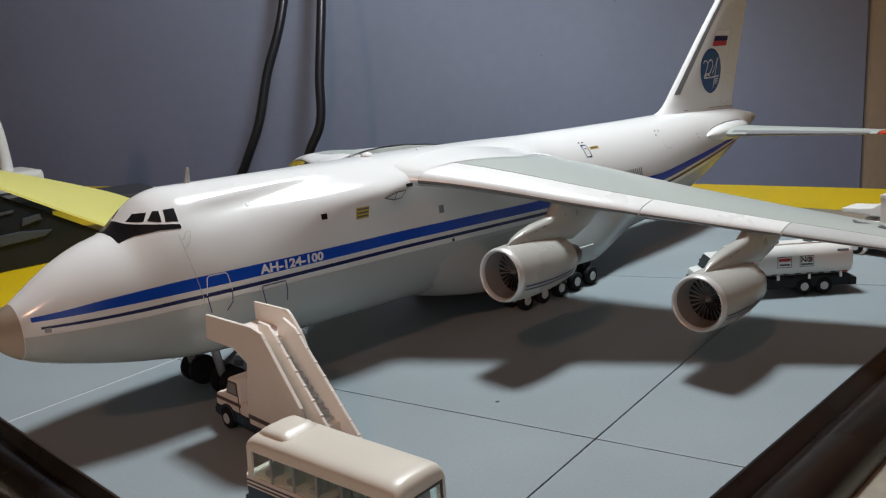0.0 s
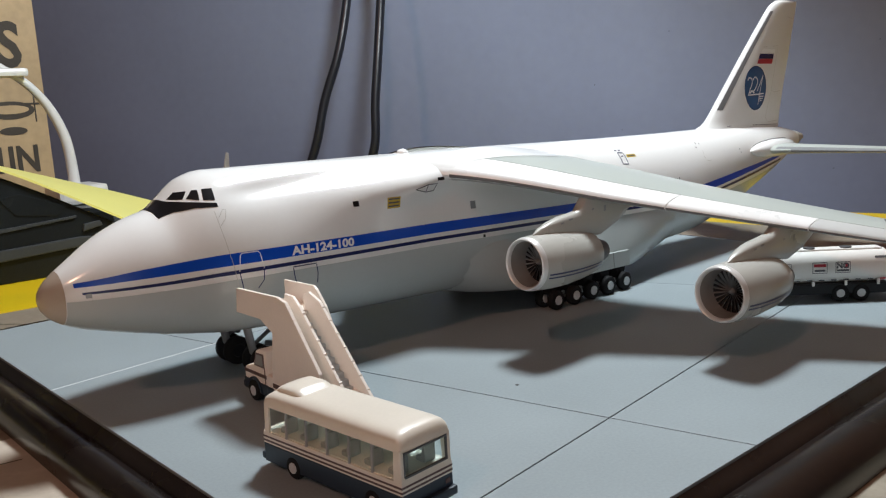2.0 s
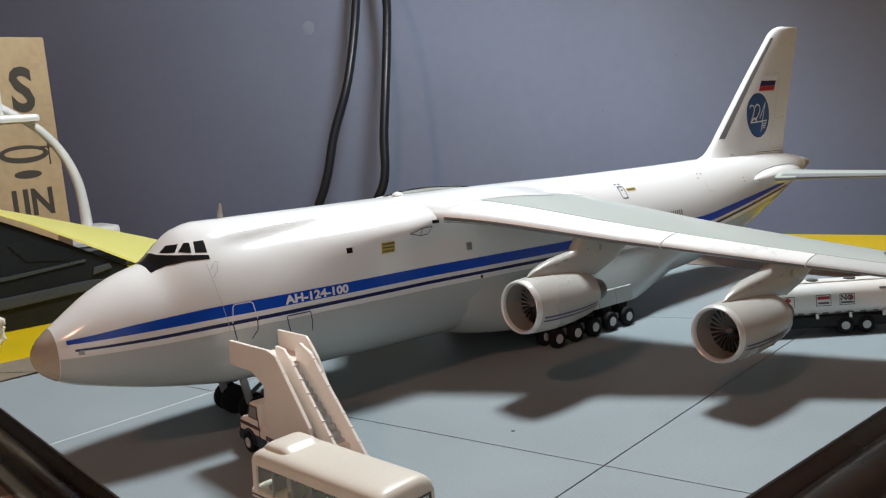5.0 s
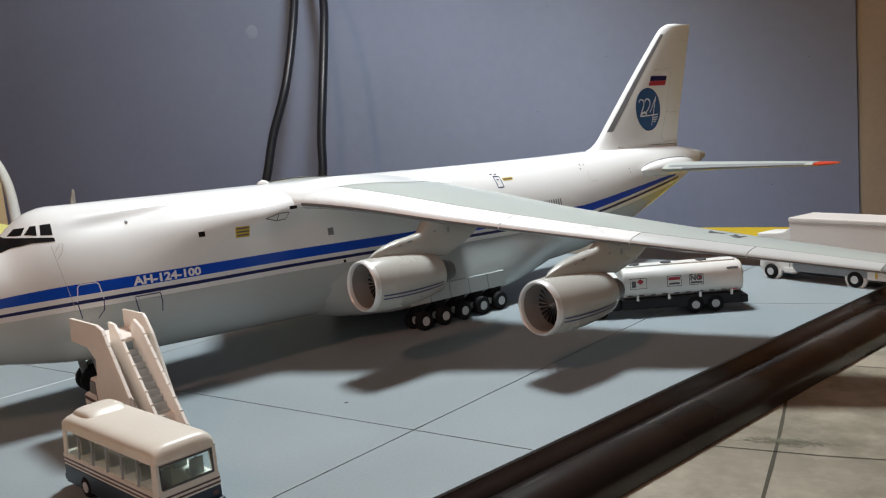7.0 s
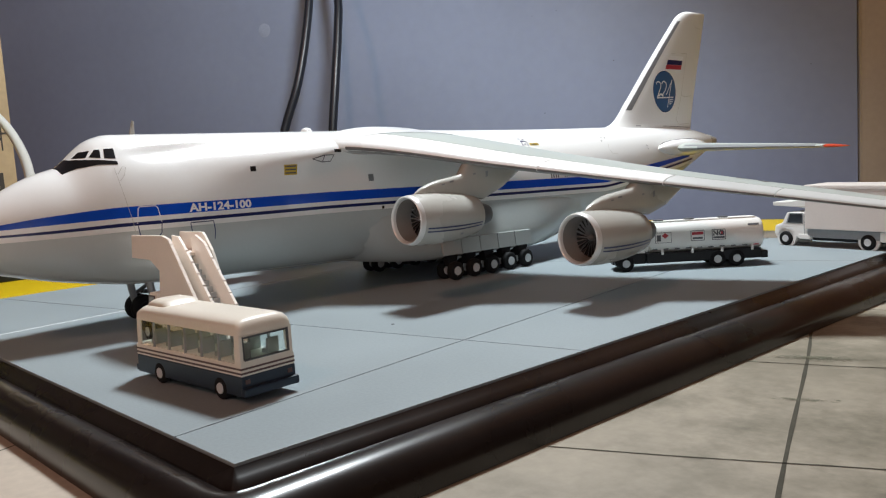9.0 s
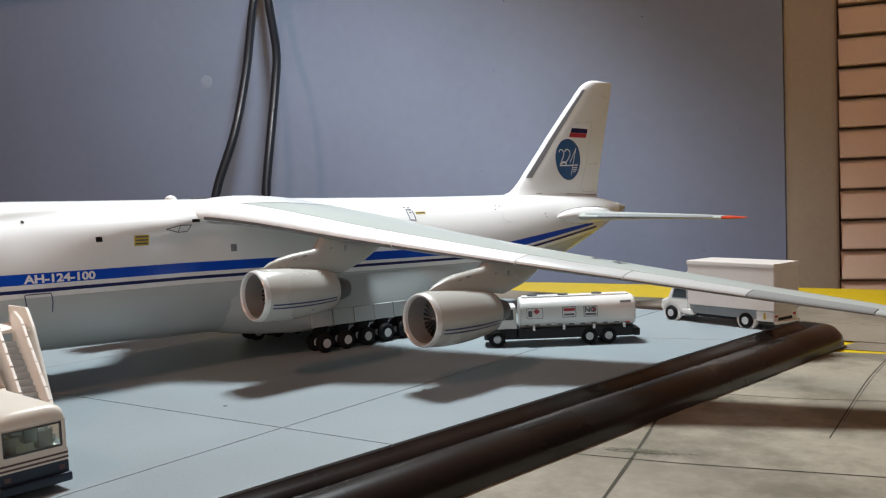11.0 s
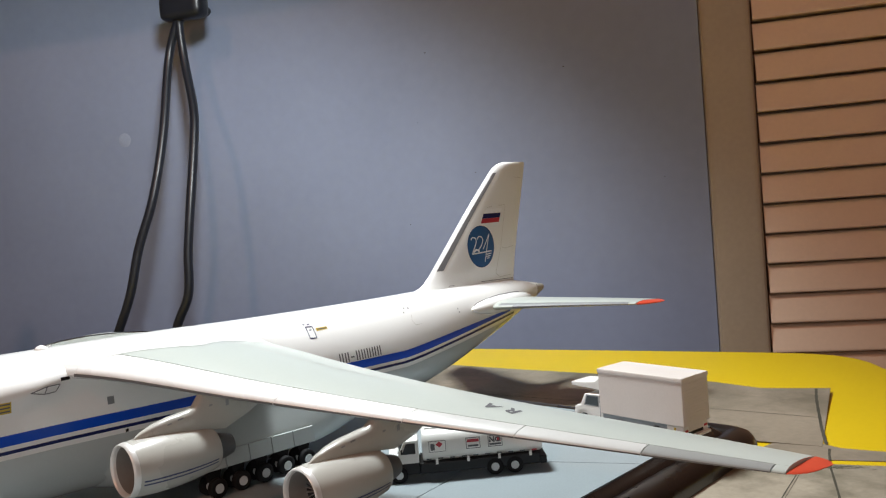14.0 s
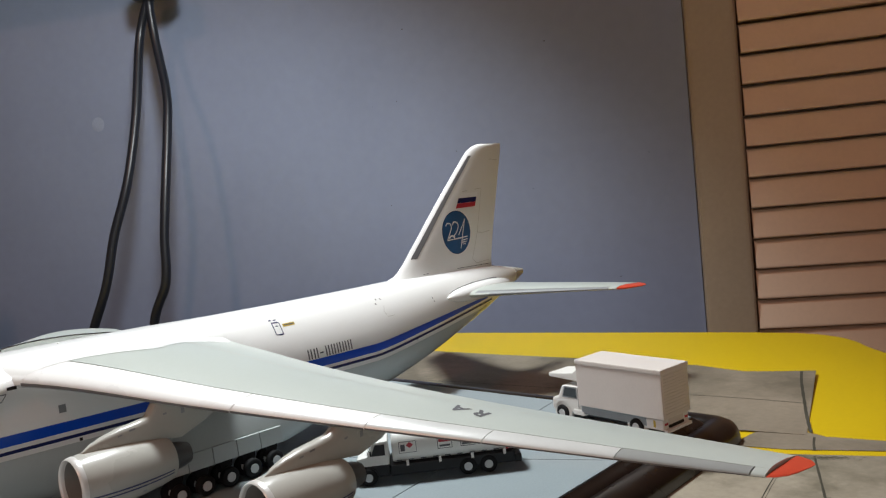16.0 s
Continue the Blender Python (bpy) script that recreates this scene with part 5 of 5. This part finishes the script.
def tank_patch(name, y0, y1, z0, z1, mat, eps=0.06, label=""):
    b = bmesh.new()
    vs = [[b.verts.new(tank_side(y0 + (y1 - y0) * i / 3, z0 + (z1 - z0) * k / 4, eps)) for k in range(5)] for i in range(4)]
    for i in range(3):
        for k in range(4):
            b.faces.new([vs[i][k], vs[i + 1][k], vs[i + 1][k + 1], vs[i][k + 1]])
    return part(name, b, mat, tank, label)


for y in (-4.2, -11.0):
    tank_patch("sign_border", y - 2.2, y + 2.2, 8.9, 12.3, LINE, 0.05)
    tank_patch("sign_plate", y - 2.0, y + 2.0, 9.1, 12.1, VEHWHITE, 0.08)
tank_patch("sign_bar", -6.0, -2.4, 10.9, 11.8, FLAGRED, 0.11)
tank_patch("sign_bar", -5.8, -2.6, 9.5, 10.1, LINE, 0.11)
tank_patch("sign_bar", -12.8, -9.2, 9.4, 10.0, LINE, 0.11)
part("lettering", flat_text("NO", 2.3, lambda u, v: tank_side(-9.1 - u, 10.4 + v * 0.95, 0.12), bold=0.05), LINE, tank)
tank_patch("sign_ring", -12.7, -11.6, 10.4, 11.8, FLAGRED, 0.11)
tank_patch("sign_border", 4.2, 9.4, 8.8, 12.2, LINE, 0.04)
tank_patch("sign_plate", 4.35, 9.25, 8.95, 12.05, VEHWHITE, 0.07)
b = bmesh.new()
b.faces.new([b.verts.new(tank_side(y, z, 0.13)) for y, z in ((6.2, 10.2), (5.1, 11.1), (6.2, 12.0), (7.3, 11.1))])
part("hazard_diamond", b, FLAGRED, tank, "red hazard diamond")
tank_patch("sign_bar", 7.6, 8.9, 9.4, 11.4, LINE, 0.1)
tank_patch("sign_bar", -24.0, -20.5, 13.0, 13.6, LINE, 0.1)
# cab
cab = part("cab", prism([(12.6, 4.4), (21.6, 4.4), (22.2, 6.0), (22.0, 8.0), (18.9, 8.6), (17.0, 12.6), (12.6, 12.8)], "x", -5.2, 5.2, 0.5), VEHWHITE, tank, "white cab")
part("bonnet_lower", box(-5.4, 12.4, 2.2, 5.4, 22.6, 5.8, 0.5), CHASSIS, tank, "black lower cab")
for s in (-1, 1):
    part("side_window", prism([(13.6, 8.6), (17.9, 8.6), (16.4, 11.9), (13.6, 11.9)], "x", s * 5.24 - 0.03, s * 5.24 + 0.03), DARKGLASS, cab, "dark cab window")
    part("mudguard", turned([(-0.8, 2.7), (0.8, 2.7)], (s * 4.9, 19.0, 2.6), (s * 5.9, 19.0, 2.6), 20), CHASSIS, tank)
    part("lamp", turned([(0, 0.6), (0.3, 0.5)], (s * 3.4, 22.4, 5.2), (s * 3.4, 23, 5.2), 10), HUB, tank)
    for y in (19.0, -10.5, -16.6):
        wheel("wheel", s * 5.3, y, 2.6, 2.6, 1.9, tank, axle=(1, 0, 0))
    part("mirror", box(s * 5.9 - 0.2, 17.6, 8.8, s * 5.9 + 0.2, 18.1, 10.4, 0.1), CHASSIS, tank)
part("windscreen", prism([(17.15, 12.3), (18.95, 8.75), (19.1, 8.8), (17.3, 12.4)], "x", -4.5, 4.5), DARKGLASS, cab, "dark windscreen")

# catering lorry
lorry = thing("toy_box_lorry", "plain white toy box lorry at the plinth edge", "toy truck", pose(0.2635, -0.1005, 0, 0, 0, -7.0))
part("cargo_box", box(-7.1, -22.6, 6.6, 7.1, 12.0, 21.6, 0.3), BOXWHITE, lorry, "white cargo box")
part("box_lid", box(-7.35, -22.9, 20.9, 7.35, 12.2, 22.5, 0.4), BOXWHITE, lorry, "white box roof with a rounded edge")
for k in range(13):
    part("shutter_rib", box(-6.4, -22.72, 7.4 + k * 1.0, 6.4, -22.55, 8.25 + k * 1.0), BOXWHITE, lorry)
part("chassis", box(-4.2, -22, 2.2, 4.2, 22, 4.4, 0.3), CHASSIS, lorry)
part("lower_body", box(-5.9, -16.0, 3.4, 5.9, 12.0, 6.6, 0.4), MIDGREY, lorry, "grey lower side body")
cab = part("cab", prism([(12.2, 3.0), (25.0, 3.0), (25.6, 4.6), (25.2, 7.4), (22.4, 8.3), (20.4, 12.3), (12.2, 12.6)], "x", -5.7, 5.7, 0.7), VEHWHITE, lorry, "white cab")
part("wind_deflector", prism([(12.2, 14.0), (20.0, 14.4), (26.4, 14.6), (26.6, 16.0), (20.0, 16.4), (15.6, 17.0), (12.2, 19.4)], "x", -5.2, 5.2, 0.4), VEHWHITE, lorry, "white roof deflector")
for s in (-1, 1):
    part("window_rim", prism([(13.6, 8.2), (20.6, 8.2), (19.3, 12.1), (13.6, 12.2)], "x", s * 5.72 - 0.03, s * 5.72 + 0.03), MIDGREY, cab)
    part("side_window", prism([(14.0, 8.6), (20.0, 8.6), (18.9, 11.7), (14.0, 11.8)], "x", s * 5.77 - 0.03, s * 5.77 + 0.03), DARKGLASS, cab, "dark cab window")
    part("door_line", box(s * 5.73 - 0.02, 13.1, 4.0, s * 5.73 + 0.02, 13.3, 12.2), LINE, cab)
    for y in (20.5, -11.0):
        part("wheel_arch", turned([(-0.7, 3.8), (0.5, 3.8)], (s * 5.2, y, 3.0), (s * 6.2, y, 3.0), 20), VEHWHITE, lorry)
        wheel("wheel", s * 5.5, y, 2.7, 2.7, 1.9, lorry, axle=(1, 0, 0))
    part("rear_quarter", box(s * 5.2 - 1.4, -22.0, 3.0, s * 5.2 + 1.4, -15.4, 6.5, 0.4), VEHWHITE, lorry, "white rear quarter")
    part("fuel_box", box(s * 5.0 - 0.9, 10.6, 2.6, s * 5.0 + 0.9, 15.6, 4.6, 0.4), VEHWHITE, lorry)
    part("tail_lamp", box(s * 5.2 - 0.8, -22.15, 4.6, s * 5.2 + 0.8, -21.95, 5.3), FLAGRED, lorry)
    part("side_marker", box(s * 6.62 - 0.04, -19.0, 3.8, s * 6.62 + 0.04, -18.2, 6.0), YELLOWDECAL, lorry)
part("rear_panel", box(-5.0, -21.9, 3.0, 5.0, -20.8, 6.55, 0.2), BOXWHITE, lorry, "plain lower rear panel")
part("rear_step", box(-6.4, -23.4, 2.4, 6.4, -21.8, 3.4, 0.3), VEHWHITE, lorry)

# passenger stairs on a lorry; y is towards the aircraft
stair = thing("toy_passenger_stairs", "ivory toy passenger stairs on a small navy lorry", "toy stairs", pose(0.0447, -0.0410, 0, 0, 0, 0.0))
HWS = 6.2
part("side_panel", prism([(18, 27), (0, 27.5), (-3.5, 26.8), (-15, 13.5), (-16, 5.0), (4.5, 5.0), (4.5, 11), (3, 19), (8, 21.3), (19, 21.2)], "x", -7.6, -6.8, 0.18), STAIRPINK, stair, "ivory stair side panel")
part("balustrade", prism([(3.5, 27), (0, 26.8), (-2.3, 25), (-23, 3.5), (-23, 0.7), (-20, 0.7), (1, 19.5), (3.5, 20)], "x", -3.6, -2.9, 0.15), STAIRPINK, stair, "ivory balustrade")
part("balustrade", prism([(4.5, 17.8), (4.5, 25.6), (2.2, 26.6), (-2.0, 25.0), (-23, 3.6), (-23, 0.7), (-17, 0.7)], "x", 1.7, 2.4, 0.15), STAIRPINK, stair, "ivory balustrade")
part("side_panel", prism([(19, 26.5), (6, 26.8), (4.8, 26), (1.5, 22.5), (-8, 5), (4, 5), (5, 18), (7, 20.6), (19, 21.4)], "x", 5.4, 6.1, 0.18), STAIRPINK, stair, "ivory stair side panel")
for x, y0, z0, dy, dz, n in ((-7.2, -3.6, 26.6, -11.2, -13.0, 6), (-3.25, -2.6, 24.8, -19.6, -20.4, 8), (2.05, -2.0, 25.0, -20.0, -20.4, 8)):
    for k in range(n):
        t = (k + 0.4) / n
        part("rail_bracket", box(x - 0.42, y0 + dy * t - 0.22, z0 + dz * t - 0.42, x + 0.42, y0 + dy * t + 0.22, z0 + dz * t + 0.05, 0.1), STAIRPINK, stair)
part("platform", box(-6.8, 3.0, 21.5, 5.4, 18.4, 22.2, 0.15), STAIRPINK, stair)
for k in range(15):
    t = k / 14
    y, z = 2.4 - 22.6 * t, 19.6 - 17.8 * t
    part("step", box(-2.9, y - 1.0, z - 1.3, 1.7, y + 1.0, z, 0.08), HUB, stair, "pale grey stair tread")
part("stringer", prism([(5, 18.8), (-19.6, 0.9), (-15.5, 0.9), (5, 16.6)], "x", -2.8, 1.6, 0.1), STAIRPINK, stair)
part("lorry_body", box(-6.4, -15.5, 2.0, 2.8, 10.0, 4.9, 0.3), BUSNAVY, stair, "navy lorry body")
part("pinstripe", box(-7.68, -12.0, 6.3, -7.58, 4.6, 7.3), BROWNLINE, stair)
part("lorry_bed", box(-6.2, -15.0, 4.9, 2.6, 10.2, 7.6, 0.3), STAIRPINK, stair)
cab = part("cab", prism([(10.4, 2.8), (20.6, 2.8), (21.3, 4.4), (21.4, 6.6), (20.8, 7.6), (17.4, 8.6), (16.6, 9.0), (15.2, 12.2), (14.6, 12.6), (10.4, 12.8)], "x", -5.8, 5.8, 0.6), STAIRPINK, stair, "ivory cab with a short sloping bonnet", smooth=False)
part("cab_lower", box(-5.95, 10.2, 2.0, 5.95, 21.6, 4.9, 0.4), BUSNAVY, stair)
part("bumper", box(-5.9, 21.3, 2.2, 5.9, 22.3, 3.8, 0.35), BUSNAVY, stair)
part("windscreen", prism([(16.0, 9.4), (16.35, 9.5), (15.2, 12.0), (14.9, 11.9)], "x", -4.7, 4.7), DARKGLASS, cab, "dark windscreen")
for s in (-1, 1):
    part("cab_stripe", box(s * 5.88 - 0.05, 10.4, 6.3, s * 5.88 + 0.05, 20.9, 7.1), BROWNLINE, cab)
    part("door_joint", box(s * 5.86 - 0.05, 11.2, 4.9, s * 5.86 + 0.05, 11.45, 9.0), BROWNLINE, cab)
    part("window_frame", prism([(11.4, 8.7), (16.0, 8.7), (14.9, 11.9), (11.4, 12.0)], "x", s * 5.84 - 0.08, s * 5.84 + 0.08), BROWNLINE, cab, "dark window surround")
    part("side_window", prism([(11.9, 9.1), (15.4, 9.1), (14.5, 11.5), (11.9, 11.6)], "x", s * 5.9 - 0.1, s * 5.9 + 0.1), WINDOWPALE, cab, "pale cab window")
    arch = [(16.4 + 3.3 * math.cos(radians(a)), 2.5 + 3.3 * math.sin(radians(a))) for a in range(0, 181, 15)]
    arch += [(16.4 + 2.7 * math.cos(radians(a)), 2.5 + 2.7 * math.sin(radians(a))) for a in range(180, -1, -15)]
    part("wheel_arch", prism(arch, "x", s * 5.7 - 0.5, s * 5.7 + 0.5), BUSNAVY, stair, "dark wheel arch")
    for y in (16.4, -9.5):
        wheel("wheel", s * 5.6 if s < 0 or y > 0 else 2.6, y, 2.5, 2.5, 1.8, stair, axle=(1, 0, 0))

# ---- things at the far end of the desk ----
# wedge-shaped black case with a pale yellow lid that slopes down to the desk
case = thing("wedge_case", "black plastic wedge-shaped case with a pale yellow sloping lid", "case")
near = [(-170, 66), (-60, 65), (10, 60), (51, 43.6), (75, 31), (104, 14.3), (127, 1.0), (140, TOP + 1.0)]
far = [(-170, 66), (-60, 65), (20, 56), (66, 41.6), (93, 32.4), (134, 18), (164, 6.0), (190, TOP + 1.0)]
part("shell", prism([(-170, TOP), (138, TOP), (125, 0.0), (103, 12.6), (74, 29.4), (50, 42.0), (9, 58.2), (-60, 63), (-170, 64)], "y", 236.5, 296, 1.0), BLACKPLASTIC, case, "glossy black plastic side")
b = bmesh.new()
vs = []
for (xn, zn, _), (xf, zf, _) in zip(spline([(x, z, 0) for x, z in near], 5), spline([(x, z, 0) for x, z in far], 5)):
    vs.append([b.verts.new((xn + (xf - xn) * t, 233.5 + 67 * t, zn + (zf - zn) * t + 0.6)) for t in (0, 0.33, 0.66, 1)])
for i in range(len(vs) - 1):
    for k in range(3):
        b.faces.new([vs[i][k], vs[i + 1][k], vs[i + 1][k + 1], vs[i][k + 1]])
g = bmesh.ops.extrude_face_region(b, geom=list(b.faces))
for q in g["geom"]:
    if isinstance(q, bmesh.types.BMVert):
        q.co.z += 1.3
part("lid", b, PALEYELLOW, case, "pale yellow plastic lid", smooth=True)
part("trim_band", prism([(-165, 14.2), (47.7, 14.6), (84, 17.6), (84, 18.8), (47.7, 16.4), (-165, 16)], "y", 235.4, 237, 0.3), GREYTRIM, case, "grey trim line")
part("trim_band", prism([(-165, 0.5), (46, 1.2), (96, 4.0), (100, 6.5), (85, 8.2), (46, 6.6), (-165, 6)], "y", 234.8, 237, 0.6), GREYTRIM, case, "grey trim band")
part("label_plate", prism([(57, 22), (76, 19.6), (80, 24), (60, 32), (50, 31)], "y", 235.9, 237, 0.2), BLACKPLASTIC, case)
part("catch", prism([(86, 10.5), (96, 12.5), (95, 15.0), (87, 14)], "y", 234.6, 237, 0.5), GREYTRIM, case)

# flat grey case behind
b = box(-70, -26, 0, 50, 26, 4.5, 1.5)
flatcase = part("flat_case", b, GREYTRIM, None)
flatcase.matrix_world = pose(0.185, 0.415, TOP * MM + 0.0003, 0, 0, -12)
tagged(flatcase, "flat dark grey case lying on the desk", "case")

# loose yellow card with one corner propped up
b = bmesh.new()
grid = []
for i in range(9):
    grid.append([])
    for k in range(7):
        u, w = i / 8, k / 6
        lift = 28.0 * max(0.0, u + 0.25 * w - 0.25) ** 2 * (0.6 + 0.4 * w)
        grid[-1].append(b.verts.new((204 + 78 * u - 4 * w, 196 - 8 * u + 40 * w * (1 - 0.6 * u), TOP + 0.4 + lift)))
for i in range(8):
    for k in range(6):
        b.faces.new([grid[i][k], grid[i + 1][k], grid[i + 1][k + 1], grid[i][k + 1]])
g = bmesh.ops.extrude_face_region(b, geom=list(b.faces))
for q in g["geom"]:
    if isinstance(q, bmesh.types.BMVert):
        q.co.z += 0.5
tagged(part("yellow_card", b, YELLOW, None), "yellow card with one corner curling up off the desk", "card")

# pine sign board at the back
sign = thing("wooden_sign", "bare pine sign board with dark stencilled letters", "sign", pose(0.151, 0.490, TOP * MM, 0, 0, 8))
part("board", box(-170, 0, 0, 0, 12, 167, 1.0), SIGNWOOD, sign, "pine board")
part("lettering", flat_text("S", 44, lambda u, w: (-30 + u * 0.85, -0.4, 114 + w), bold=0.03), SIGNINK, sign)
part("lettering", flat_text("IN", 27, lambda u, w: (-33 + u * 0.85, -0.4, 37 + w), bold=0.03), SIGNINK, sign)
for (cx, cz), (rx, rz), mat, y0 in (((-27, 82), (18, 6.5), SIGNINK, -0.4), ((-27, 82.5), (14, 3.2), SIGNWOOD, -0.7), ((-26, 67), (10, 3.0), SIGNINK, -0.4)):
    part("stencil_oval", prism([(cx + rx * math.cos(a * math.pi / 12), cz + rz * math.sin(a * math.pi / 12)) for a in range(24)], "y", y0, 0.3), mat, sign)
part("stencil_bar", box(-20, -0.5, 85.5, -3, 0.3, 87, 0.2), SIGNINK, sign)
part("stencil_bar", box(-9, -0.5, 73, -8, 0.3, 99, 0.2), SIGNINK, sign)
part("stencil_bar", box(-40, -0.5, 37, -36.5, 0.3, 56, 0.2), SIGNINK, sign)

# white desk lamp in front of the sign
lampw = thing("white_desk_lamp", "white plastic desk lamp with a curved arm", "lamp", pose(0, 0.370, TOP * MM))
run = spline([(86, 0, 112), (97, 0, 104), (108, 0, 95), (118, 0, 81), (125, 0, 62), (127, 0, 40), (127, 0, 22)], 8)
part("arm", tube(run, [2.0 + 1.8 * i / len(run) for i in range(len(run))], 12), LAMPWHITE, lampw, "white curved arm", smooth=True)
part("foot", box(112, -16, 21, 143, 16, 33, 3), LAMPWHITE, lampw, "white foot")
part("base", box(40, -40, 0, 136, 40, 21, 3), BLACKPLASTIC, lampw, "black base")
part("collar", box(40, -10, 101, 106, 10, 106, 2), LAMPWHITE, lampw)
part("stem", tube([(84, 0, 106), (84, 0, 122)], 4, 12), LAMPWHITE, lampw)
lump = bmesh.new()
bmesh.ops.create_icosphere(lump, subdivisions=4, radius=13)
for v in lump.verts:
    k = noise.noise(v.co * 0.12) * 0.5 + noise.noise(v.co * 0.33) * 0.22
    v.co = Vector((v.co.x * (1 + k), v.co.y * (1 + k), v.co.z * 0.9 * (1 + k)))
lump_ob = part("crumpled_wrapper", lump, CREAMLUMP, None)
lo = min(v.co.z for v in lump_ob.data.vertices)
lump_ob.matrix_world = Matrix.Translation((0.022, 0.186, TOP * MM + 0.0003 - lo))
tagged(lump_ob, "cream crumpled wrapper lying on the paper", "wrapper")
